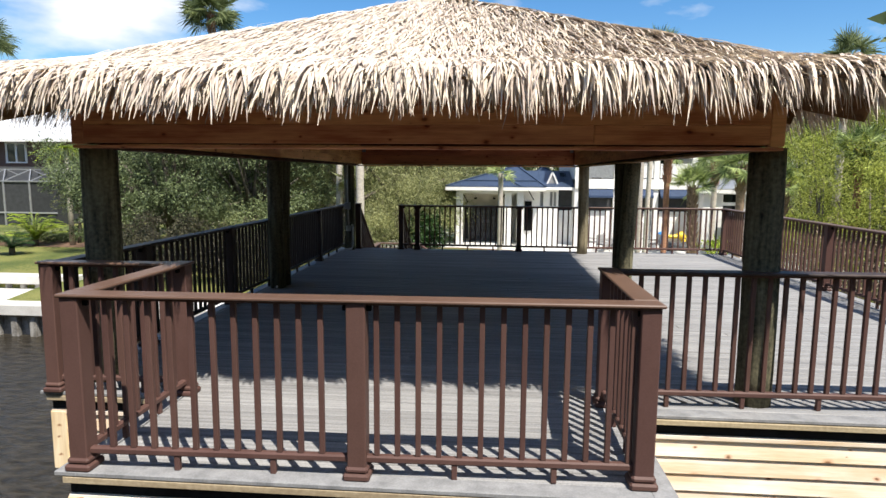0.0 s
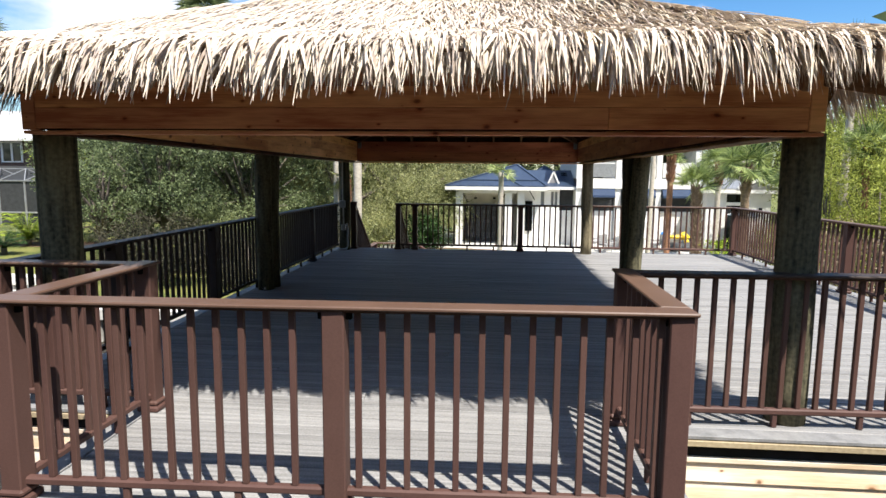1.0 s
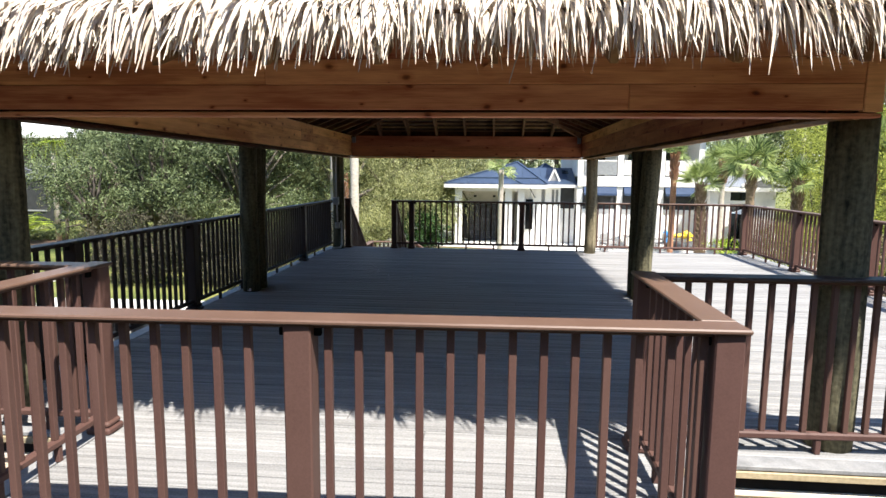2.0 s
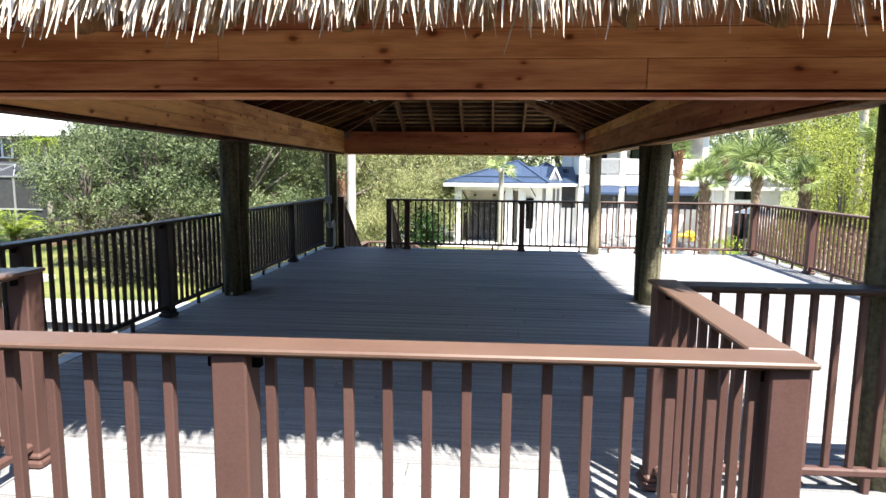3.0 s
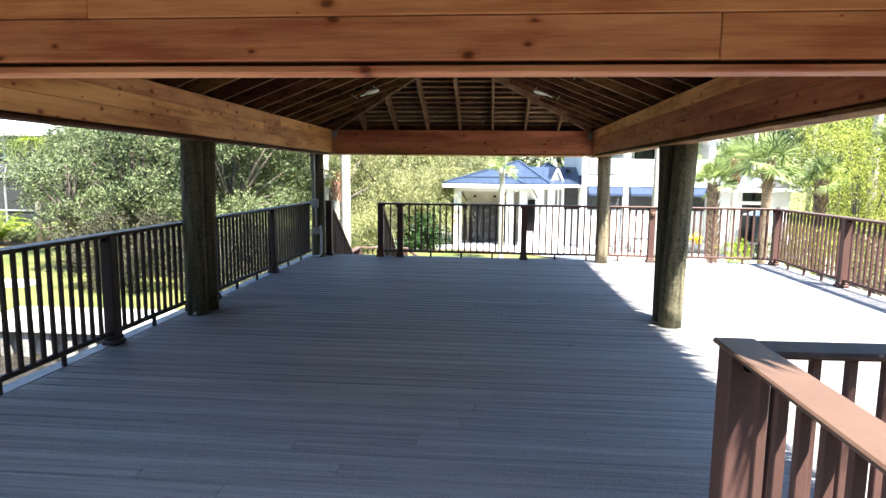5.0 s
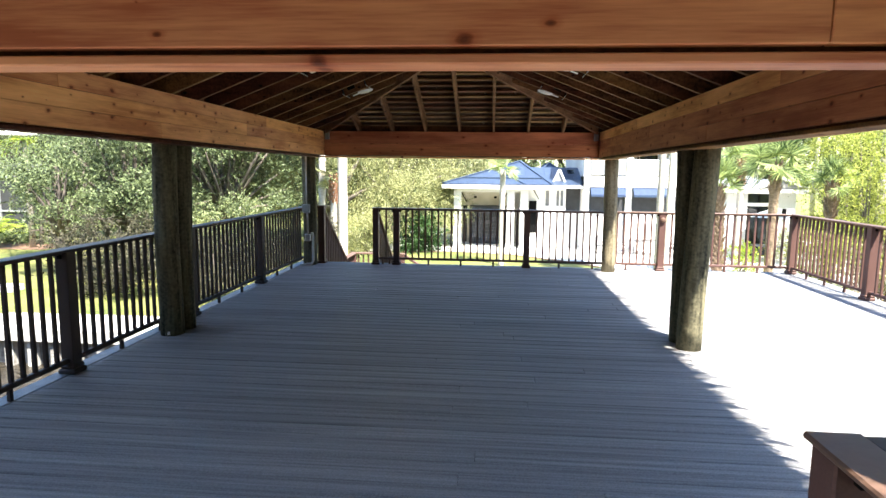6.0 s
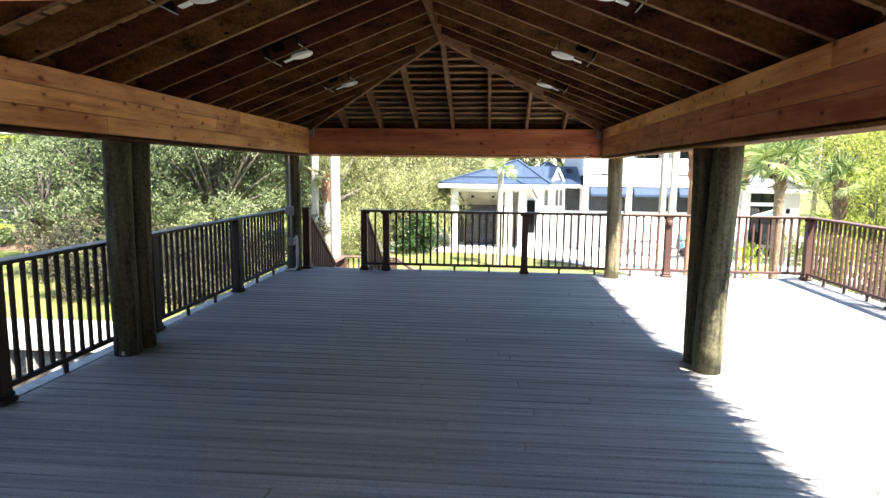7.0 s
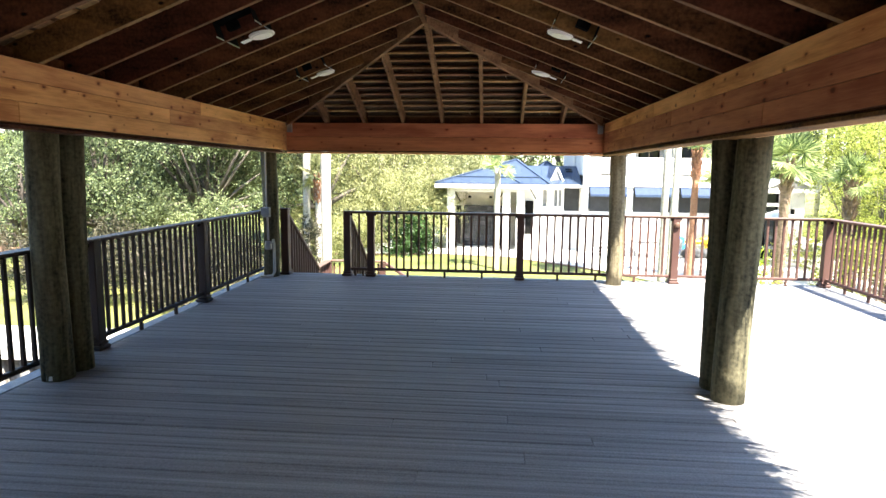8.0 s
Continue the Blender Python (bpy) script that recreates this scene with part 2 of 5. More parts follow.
let_through(THATCH, 0.1)
THATCH_BASE = surface("thatch_underlayer", (0.05, 0.03, 0.016), (0.17, 0.11, 0.06), (14, 14, 14), 60, 0.9, 0.8)
WHITE = surface("white_stucco", (0.74, 0.73, 0.70), (0.86, 0.85, 0.82), (2, 2, 2), 40, 0.7, 0.1, object_vary=0.02)
CREAM = surface("cream_plaster", (0.62, 0.58, 0.5), (0.75, 0.71, 0.62), (2, 2, 2), 40, 0.8, 0.1, object_vary=0.02)
BLUEROOF = surface("blue_metal_roof", (0.04, 0.062, 0.11), (0.06, 0.092, 0.15), (2, 2, 2), 20, 0.32, 0.05, metal=0.3, object_vary=0.06)
AWNING = surface("blue_awning_cloth", (0.02, 0.04, 0.09), (0.034, 0.062, 0.125), (6, 6, 6), 60, 0.8, 0.1)
DARKSTONE = surface("dark_stacked_stone", (0.018, 0.018, 0.02), (0.085, 0.085, 0.09), (5, 5, 16), 40, 0.6, 0.6, object_vary=0.5)
GLASS = surface("dark_window_glass", (0.012, 0.016, 0.02), (0.022, 0.028, 0.034), (1, 1, 1), 5, 0.06, 0)
SCREEN = surface("grey_insect_screen", (0.022, 0.024, 0.026), (0.05, 0.052, 0.055), (3, 3, 3), 80, 0.7, 0)
SHADOWDARK = surface("dark_folded_cloth", (0.03, 0.033, 0.036), (0.1, 0.105, 0.11), (5, 5, 5), 40, 0.7, 0.3)
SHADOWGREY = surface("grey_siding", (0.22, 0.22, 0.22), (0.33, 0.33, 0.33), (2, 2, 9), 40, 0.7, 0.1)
METALGREY = surface("grey_metal", (0.30, 0.31, 0.32), (0.45, 0.46, 0.47), (9, 9, 9), 50, 0.4, 0.05, metal=0.5)
PVC = surface("pale_conduit", (0.52, 0.52, 0.5), (0.66, 0.66, 0.63), (9, 9, 9), 50, 0.5, 0.05)
LAMPWHITE = surface("white_lamp_trim", (0.86, 0.86, 0.85), (0.92, 0.92, 0.91), (9, 9, 9), 50, 0.4, 0.02)
LAMPBLACK = surface("black_lamp_housing", (0.004, 0.004, 0.004), (0.010, 0.010, 0.010), (9, 9, 9), 50, 0.9, 0.05, spec=0.05)
CONCRETE = surface("pale_concrete", (0.50, 0.49, 0.46), (0.70, 0.69, 0.65), (1.5, 1.5, 1.5), 25, 0.8, 0.2, object_vary=0.05)
SEAWALLMAT = surface("stained_seawall", (0.10, 0.09, 0.075), (0.46, 0.45, 0.42), (5, 5, 1.2), 14, 0.8, 0.4)
BARKPALE = surface("pale_palm_bark", (0.34, 0.30, 0.25), (0.58, 0.54, 0.47), (7, 7, 14), 30, 0.85, 0.5)
BARKRED = surface("reddish_palm_bark", (0.20, 0.09, 0.05), (0.40, 0.21, 0.13), (7, 7, 16), 30, 0.85, 0.6)
BARKBROWN = surface("brown_palm_bark", (0.10, 0.065, 0.04), (0.34, 0.25, 0.17), (7, 7, 16), 30, 0.85, 0.6)
BARKDARK = surface("dark_oak_bark", (0.06, 0.05, 0.04), (0.19, 0.16, 0.13), (9, 9, 3), 30, 0.9, 0.6)
BROWNSIDING = surface("brown_house_siding", (0.10, 0.055, 0.04), (0.17, 0.10, 0.075), (1, 1, 12), 40, 0.7, 0.1)
PALEROOF = surface("pale_metal_roof", (0.62, 0.64, 0.66), (0.74, 0.76, 0.78), (2, 2, 2), 30, 0.4, 0.05)
MULCH = surface("red_mulch", (0.10, 0.055, 0.035), (0.25, 0.155, 0.10), (7, 7, 7), 30, 0.9, 0.8)
YELLOW = surface("yellow_plastic", (0.75, 0.5, 0.03), (0.85, 0.6, 0.05), (3, 3, 3), 30, 0.4, 0.02)
SKYBLUE = surface("blue_plastic", (0.03, 0.22, 0.6), (0.05, 0.3, 0.7), (3, 3, 3), 30, 0.4, 0.02)
OAKLEAF = leafy("oak_leaves", (0.005, 0.012, 0.004), (0.215, 0.27, 0.125), 0.22, 0.45)
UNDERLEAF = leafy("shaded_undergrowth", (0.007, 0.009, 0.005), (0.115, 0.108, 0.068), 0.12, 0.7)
BRIGHTLEAF = leafy("cedar_foliage", (0.03, 0.05, 0.008), (0.47, 0.52, 0.11), 0.42)
DRYLEAF = leafy("dry_leaf_litter", (0.045, 0.028, 0.018), (0.42, 0.33, 0.235), 0.2, 0.7)
PALELEAF = leafy("pale_drooping_leaves", (0.085, 0.105, 0.036), (0.47, 0.48, 0.23), 0.4, 0.45)
MIDLEAF = leafy("shrub_leaves", (0.045, 0.07, 0.024), (0.31, 0.36, 0.17), 0.35, 0.4)
PALMLEAF = leafy("palm_fronds", (0.05, 0.095, 0.03), (0.50, 0.59, 0.24), 0.4, 0.35)
SAGOLEAF = leafy("sago_fronds", (0.14, 0.22, 0.02), (0.45, 0.55, 0.08), 0.4)
DARKSAGO = leafy("dark_sago_fronds", (0.015, 0.04, 0.012), (0.05, 0.10, 0.03), 0.3)


def ground_material():
    m, N, L, B = nodes_of("lawn")
    geo = N.new("ShaderNodeNewGeometry")
    a, b = N.new("ShaderNodeTexNoise"), N.new("ShaderNodeTexNoise")
    a.inputs["Scale"].default_value, a.inputs["Detail"].default_value = 0.35, 5
    b.inputs["Scale"].default_value, b.inputs["Detail"].default_value = 22, 4
    for n in (a, b):
        L.new(geo.outputs["Position"], n.inputs["Vector"])
    add = N.new("ShaderNodeMath")
    L.new(a.outputs[0], add.inputs[0])
    L.new(b.outputs[0], add.inputs[1])
    r = ramp_of(N, [(0.7, (0.035, 0.055, 0.009)), (1.0, (0.10, 0.13, 0.022)), (1.3, (0.19, 0.19, 0.05))])
    L.new(add.outputs[0], r.inputs[0])
    L.new(r.outputs[0], B.inputs["Base Color"])
    B.inputs["Roughness"].default_value = 0.9
    bp = N.new("ShaderNodeBump")
    bp.inputs["Strength"].default_value, bp.inputs["Distance"].default_value = 0.8, 0.05
    L.new(b.outputs[0], bp.inputs["Height"])
    L.new(bp.outputs[0], B.inputs["Normal"])
    return m


def water_material():
    m, N, L, B = nodes_of("canal_water")
    geo, mp, n = N.new("ShaderNodeNewGeometry"), N.new("ShaderNodeMapping"), N.new("ShaderNodeTexNoise")
    mp.inputs["Scale"].default_value = (1.8, 4.2, 1)
    n.inputs["Scale"].default_value, n.inputs["Detail"].default_value = 1.5, 5
    L.new(geo.outputs["Position"], mp.inputs["Vector"])
    L.new(mp.outputs[0], n.inputs["Vector"])
    bp = N.new("ShaderNodeBump")
    bp.inputs["Strength"].default_value, bp.inputs["Distance"].default_value = 0.9, 0.14
    L.new(n.outputs[0], bp.inputs["Height"])
    L.new(bp.outputs[0], B.inputs["Normal"])
    r = ramp_of(N, [(0.35, (0.016, 0.014, 0.010)), (0.7, (0.05, 0.042, 0.03))])
    L.new(n.outputs[0], r.inputs[0])
    L.new(r.outputs[0], B.inputs["Base Color"])
    B.inputs["Roughness"].default_value, B.inputs["IOR"].default_value = 0.12, 1.33
    return m


LAWN, WATER = ground_material(), water_material()


# ---- building helpers ----
def standing(ob):
    """Where an object stands in the world, by its parents."""
    m = ob.matrix_basis.copy()
    while ob.parent:
        ob = ob.parent
        m = ob.matrix_basis @ m
    return m


def adopt(ob, parent, m=None):
    """Puts ob at the world pose m, under parent."""
    m = m or Matrix.Identity(4)
    if parent:
        ob.parent = parent
        m = standing(parent).inverted() @ m
    ob.matrix_basis = m
    return ob


def part(name, bm, material, parent=None, label="", m=None):
    """One mesh object from a bmesh, under a thing or a part."""
    me = bpy.data.meshes.new(name)
    bm.to_mesh(me)
    bm.free()
    me.materials.append(material)
    return tagged(adopt(new(name, me), parent, m), label)


def raw(name, verts, faces, material, parent=None, smooth=False, label=""):
    me = bpy.data.meshes.new(name)
    me.from_pydata([tuple(v) for v in verts], [], faces)
    me.materials.append(material)
    if smooth:
        me.shade_smooth()
    return tagged(adopt(new(name, me), parent), label)


def thing(name, label, category, at=(0, 0, 0), group="", kind=""):
    ob = new(name)
    ob.location = at
    ob.empty_display_size = 0.2
    return tagged(ob, label, category, group, kind)


def block(sx, sy, sz, bevel=0.004):
    bm = bmesh.new()
    bmesh.ops.create_cube(bm, size=1, matrix=Matrix.Diagonal((sx, sy, sz, 1)))
    if bevel:
        bmesh.ops.bevel(bm, geom=bm.edges[:], offset=bevel, segments=1, affect="EDGES")
    return bm


SHARED = {}


def piece(name, size, at, material, parent, bevel=0.004, turn=(0, 0, 0), label=""):
    """A bevelled board or bar; alike ones share one mesh."""
    key = (name, tuple(round(s, 3) for s in size), material.name, bevel)
    if key not in SHARED:
        bm = block(*size, bevel)
        me = bpy.data.meshes.new(name)
        bm.to_mesh(me)
        bm.free()
        me.materials.append(material)
        SHARED[key] = me
    return tagged(adopt(new(name, SHARED[key]), parent, pose(*at, *turn)), label)


def span(name, a, b, width, height, material, parent, bevel=0.004, label=""):
    """A straight bar from a to b, its top up."""
    a, b = Vector(a), Vector(b)
    d = (b - a).normalized()
    side = d.cross(Vector((0, 0, 1))).normalized()
    m = Matrix((side, d, side.cross(d))).transposed().to_4x4()
    m.translation = (a + b) / 2
    return part(name, block(width, (b - a).length, height, bevel), material, parent, label, m)


def tube(points, radii, sides=12, wobble=0.0, seed=0):
    """Verts and faces of a closed tube along points."""
    rnd = random.Random(seed)
    V, F = [], []
    for i, (p, r) in enumerate(zip(points, radii)):
        p = Vector(p)
        d = (Vector(points[min(i + 1, len(points) - 1)]) - Vector(points[max(i - 1, 0)])).normalized()
        s = d.cross(Vector((0.31, 0.9, 0.2))).normalized()
        u = d.cross(s)
        for k in range(sides):
            a = 2 * math.pi * k / sides
            q = r * (1 + wobble * (rnd.random() - 0.5))
            V.append(p + s * math.cos(a) * q + u * math.sin(a) * q)
    for i in range(len(points) - 1):
        for k in range(sides):
            a, b = i * sides + k, i * sides + (k + 1) % sides
            F.append((a, b, b + sides, a + sides))
    F.append(tuple(range(sides))[::-1])
    F.append(tuple(range((len(points) - 1) * sides, len(points) * sides)))
    return V, F


# ---- ground, water, banks ----
GZ, WZ = -2.47, -3.3          # lawn and water levels below the deck


def sheet(name, outline, z, material, label, category, thick=0.0):
    n = len(outline)
    V = [(x, y, z) for x, y in outline]
    F = [tuple(range(n))]
    if thick:
        V += [(x, y, z - thick) for x, y in outline]
        F += [(i, i + n, (i + 1) % n + n, (i + 1) % n) for i in range(n)]
    ob = raw(name, V, F, material)
    return tagged(ob, label, category, kind="structure")


sheet("ground", [(-600, 900), (-600, 17.3), (-16.5, 17.3), (-15.2, 12.6), (9.0, 12.6), (9.0, -600), (600, -600), (600, 900)][::-1],
      GZ, LAWN, "mown green lawn with patches of bare earth", "lawn", thick=1.6)
sheet("water", [(-600, -600), (600, -600), (600, 20), (-600, 20)], WZ, WATER, "dark rippled canal water round the deck", "water")
sheet("bank", [(-19, 12.6), (-13.5, 12.6), (-15.2, 17.3), (-22, 17.3)], GZ - 0.35, CONCRETE, "worn sloping concrete boat ramp by the seawall", "ramp", thick=0.6)


def seawall(x0, x1, y):
    t = thing("seawall", "white concrete seawall cap over stained sheet piles", "seawall", ((x0 + x1) / 2, y, GZ), kind="structure")
    span("cap", (x0, y, GZ + 0.02), (x1, y, GZ + 0.02), 0.62, 0.34, CONCRETE, t, 0.02)
    span("wall", (x0, y + 0.1, GZ - 0.75), (x1, y + 0.1, GZ - 0.75), 0.16, 1.2, SEAWALLMAT, t, 0.01)
    x = x0 + 0.3
    while x < x1:
        piece("batter_pile", (0.24, 0.2, 1.3), (x, y - 0.1, GZ - 0.8), SEAWALLMAT, t, 0.03)
        x += 0.62


seawall(-20, -2.0, 12.5)
seawall(-38, -15.6, 17.4)
sheet("pavement", [(-13.2, 12.9), (-2.0, 12.9), (-2.0, 14.2), (-4.2, 14.3), (-5.2, 14.6), (-13.5, 14.4)], GZ + 0.012, CONCRETE, "pale concrete walk along the seawall", "walk", thick=0.05)
sheet("patio", [(-6, 29.4), (-1.5, 30.3), (1.7, 29.6), (4.2, 27.6), (5.5, 26.2), (8, 22.6), (11, 19.2), (22, 19), (22, 46), (-6, 46)], GZ + 0.012, CONCRETE, "sunlit white concrete pool patio in front of the house", "patio", thick=0.05)
sheet("mulch_bed", [(-7, 29.0), (-1.5, 29.95), (1.6, 29.25), (4.0, 27.3), (5.3, 25.9), (5.5, 26.15), (4.2, 27.58), (1.7, 29.58), (-1.5, 30.28), (-7, 29.38)], GZ + 0.02, MULCH, "strip of red-brown mulch along the patio", "mulch", thick=0.04)
sheet("mulch_bed", [(9.2, -6), (26, -6), (26, 18.8), (9.2, 18.8)], GZ + 0.02, MULCH, "bare brown earth and leaf litter under the cedar shrubs", "leaf litter", thick=0.04)


# ---- deck ----
DX0, DX1, DY0, DY1 = -3.06, 6.12, -0.27, 9.66      # main deck
BX0, BX1, BY0 = -1.98, 1.70, -1.52                  # projecting bay
deck = thing("floor", "weathered grey composite deck boards, half in shade", "deck", (0, 4, -0.02), kind="structure")
BW, GAP = 0.1335, 0.0095
rng = random.Random(4)


def deck_rows(x0, x1, y0, y1, joints):
    y, k = y0, 0
    while y < y1 - 0.02:
        w = min(BW, y1 - y)
        share = sorted(rng.uniform(0.12, 0.88) for _ in range(rng.choice(joints)))
        cuts = [x0] + [x0 + (x1 - x0) * f for i, f in enumerate(share) if i == 0 or f - share[i - 1] > 0.2] + [x1]
        for a, b in zip(cuts, cuts[1:]):
            piece("deck_board", (b - a - 0.003, w, 0.026), ((a + b) / 2, y + w / 2, -0.013 + rng.uniform(-0.0012, 0.0012)), DECK, deck, 0.005)
        y += BW + GAP
        k += 1


deck_rows(DX0 + 0.15, DX1 - 0.15, DY0 + 0.15, DY1 - 0.15, (1, 1, 2))
deck_rows(BX0 + 0.15, BX1 - 0.15, BY0 + 0.15, DY0 + 0.146, (0,))
for a, b in (((DX0 + 0.07, DY0), (DX0 + 0.07, DY1)), ((DX1 - 0.07, DY0), (DX1 - 0.07, DY1)),
             ((DX0 + 0.14, DY1 - 0.07), (DX1 - 0.14, DY1 - 0.07)), ((DX0 + 0.14, DY0 + 0.07), (BX0, DY0 + 0.07)),
             ((BX1, DY0 + 0.07), (DX1 - 0.14, DY0 + 0.07)), ((BX0 + 0.07, BY0), (BX0 + 0.07, DY0 + 0.14)),
             ((BX1 - 0.07, BY0), (BX1 - 0.07, DY0 + 0.14)), ((BX0 + 0.14, BY0 + 0.07), (BX1 - 0.14, BY0 + 0.07))):
    span("border_board", (*a, -0.011), (*b, -0.011), 0.14, 0.026, DECK_EDGE, deck, 0.003)
# frame under the boards
for x0, x1, y0, y1 in ((DX0 + 0.05, DX1 - 0.05, DY0 + 0.05, DY1 - 0.05), (BX0 + 0.05, BX1 - 0.05, BY0 + 0.05, DY0 + 0.05)):
    bm = block(x1 - x0, y1 - y0, 0.02, 0)
    part("subfloor", bm, BLACKBAND, deck, m=pose((x0 + x1) / 2, (y0 + y1) / 2, -0.05))


def skirt(a, b, outward, rows, label):
    """Rim boards and lapped pine siding below the deck's edge."""
    a, b, o = Vector((*a, 0)), Vector((*b, 0)), Vector((*outward, 0))
    wood = PINE_Y if abs(o.x) > 0.5 else PINE_X
    t = thing("skirt_wall", label, "siding", ((a + b) / 2).to_tuple(), kind="structure")
    z = -0.03
    span("rim_board", a + o * 0.034 + Vector((0, 0, z - 0.021)), b + o * 0.034 + Vector((0, 0, z - 0.021)), 0.03, 0.04, RIMWOOD, t, 0.003)
    z -= 0.043
    span("flashing", a + o * -0.03 + Vector((0, 0, z - 0.045)), b + o * -0.03 + Vector((0, 0, z - 0.045)), 0.03, 0.09, BLACKBAND, t, 0.003)
    z -= 0.092
    span("drip_board", a + o * -0.01 + Vector((0, 0, z - 0.018)), b + o * -0.01 + Vector((0, 0, z - 0.018)), 0.03, 0.035, wood, t, 0.003)
    z -= 0.038
    for k in range(rows):
        p = Vector((0, 0, z - 0.068 - k * 0.136))
        ob = span("siding_board", a + o * -0.022 + p, b + o * -0.022 + p, 0.022, 0.143, wood, t, 0.003)
        ob.rotation_euler.rotate_axis("Y", radians(-8 if (b - a).cross(o).z < 0 else 8))
    for q in (a, b):
        inward = (b - a).normalized() * (0.06 if q is a else -0.06)
        piece("corner_board", (0.13, 0.13, 0.5), (q + inward * 1.0 - o * 0.055 + Vector((0, 0, -0.43))).to_tuple(), PINE_Z, t, 0.004)


skirt((BX1 - 0.05, DY0 + 0.04), (DX1, DY0 + 0.04), (0, -1), 4, "new pale pine lap siding under the deck edge")
skirt((DX0 + 0.06, DY0 + 0.04), (BX0 + 0.05, DY0 + 0.04), (0, -1), 3, "short run of pale pine lap siding")
skirt((BX0 + 0.05, BY0 + 0.05), (BX1 - 0.05, BY0 + 0.05), (0, -1), 4, "pale pine lap siding under the projecting bay")
skirt((BX0 + 0.05, DY0), (BX0 + 0.05, BY0 + 0.06), (-1, 0), 4, "pale pine side cladding of the bay")
skirt((BX1 - 0.05, BY0 + 0.06), (BX1 - 0.05, DY0), (1, 0), 4, "pale pine side cladding of the bay")
skirt((DX0 + 0.06, DY1), (DX0 + 0.06, DY0 + 0.05), (-1, 0), 4, "pale pine lap siding along the deck side")
skirt((DX1 - 0.06, DY0 + 0.05), (DX1 - 0.06, DY1), (1, 0), 4, "pale pine lap siding along the deck side")
for x in (-2.8, -0.1, 2.9, 5.8):
    for y in (0.1, 4.6, 9.3):
        V, F = tube([(x, y, WZ - 1.2), (x, y, -0.06)], [0.15, 0.14], 14)
        tagged(raw("dock_piling", V, F, POLE, None, True), "round treated timber piling under the deck", "piling", "pilings under the deck")


# ---- railings ----
RT = 1.067


def railing(label, runs, posts, caps=None, group="deck railings", RT=1.067, bars={}, wood=BROWN, cap=CAPBROWN):
    """runs: lists of (a, b) straight bays between posts; posts: (x, y)."""
    c = Vector((0, 0))
    for p in posts:
        c += Vector(p)
    c /= len(posts)
    t = thing("railing", label, "railing", (c.x, c.y, 0), group)
    for x, y in posts:
        p = piece("post", (0.112, 0.112, RT - 0.02), (x, y, (RT - 0.02) / 2), wood, t, 0.006)
        piece("base_trim", (0.160, 0.160, 0.045), (x, y, 0.0225), wood, p, 0.012)
        piece("base_collar", (0.138, 0.138, 0.04), (x, y, 0.064), wood, p, 0.014)
    for j, (a, b) in enumerate(runs):
        a, b = Vector((*a, 0)), Vector((*b, 0))
        d = (b - a).normalized()
        n = (b - a).length
        h = Vector((0, 0, 1))
        span("sub_rail", a + h * (RT - 0.031), b + h * (RT - 0.031), 0.036, 0.024, wood, t, 0.004)
        span("bottom_rail", a + h * 0.115, b + h * 0.115, 0.048, 0.045, wood, t, 0.01)
        k = max(2, round((n - 0.112) / 0.121))
        along = [0.056 + (n - 0.112) * i / k for i in range(1, k)]
        feet = [n * i / 4 for i in (1, 2, 3)] if n > 2.2 else [n / 3, n * 2 / 3]
        if j in bars:
            first, step, count, feet = bars[j]
            along = [first + step * i for i in range(count)]
        for u in (0.07, n - 0.07):
            q = a + d * u
            piece("rail_bracket", (0.03, 0.026, 0.034), (q.x, q.y, RT - 0.06), LAMPBLACK, t, 0.003, (0, 0, math.degrees(math.atan2(d.y, d.x))))
        for u in along:
            q = a + d * u
            piece("baluster", (0.0315, 0.0315, RT - 0.18), (q.x, q.y, (RT - 0.18) / 2 + 0.1375), wood, t, 0.003,
                  (0, 0, math.degrees(math.atan2(d.y, d.x))))
        for u in feet:
            q = a + d * u
            piece("foot_block", (0.034, 0.034, 0.095), (q.x, q.y, 0.0475), wood, t, 0.004, (0, 0, math.degrees(math.atan2(d.y, d.x))))
    for a, b in caps or runs:
        span("cap_rail", (*a, RT - 0.01), (*b, RT - 0.01), 0.145, 0.02, cap, t, 0.006)
    return t


def chain(*pts):
    return list(zip(pts, pts[1:]))


SK = 0.03                                     # the front of the deck runs a little out of square
FY, BYR = -0.14, -1.387                         # front lines of the railing at x = 0


def fy(x, y0):
    return y0 + SK * x


BL, BR = -1.835, 1.518
bl0, br0 = (BL, fy(BL, FY)), (BR + 0.004, fy(BR, FY))
bl1, bm1, br1 = (BL, fy(BL, BYR)), (-0.145, fy(-0.145, BYR)), (BR, fy(BR, BYR))
LX, RX, RY = -2.93, 5.94, 9.52
lf, rf = (LX, fy(LX, FY)), (RX, fy(RX, FY))
railing("brown composite railing round the projecting bay", chain(bl0, bl1, bm1, br1, br0), [bl0, bl1, bm1, br1, br0],
        [((BL, bl0[1] + 0.0725), (BL, bl1[1] + 0.0735)), ((BL - 0.0725, bl1[1]), (BR + 0.0725, br1[1])), ((BR, br1[1] + 0.0755), (br0[0], br0[1] + 0.0725))], RT=1.087,
        bars={1: (0.19, 0.1285, 11, (0.585, 1.175)), 2: (0.112, 0.1224, 13, (0.572, 1.155))})
# the worn cap's colour is darkened for the shade under the thatch
railing("brown composite railing along the canal front, worn cap darkened for shade", chain(br0, (4.7, fy(4.7, FY)), rf), [(4.7, fy(4.7, FY))],
        [((br0[0] + 0.0735, br0[1]), (RX - 0.0735, rf[1]))], RT=1.08, bars={0: (0.129, 0.1205, 25, (0.485, 1.063, 1.641, 2.219, 2.797))}, cap=SHADECAP)
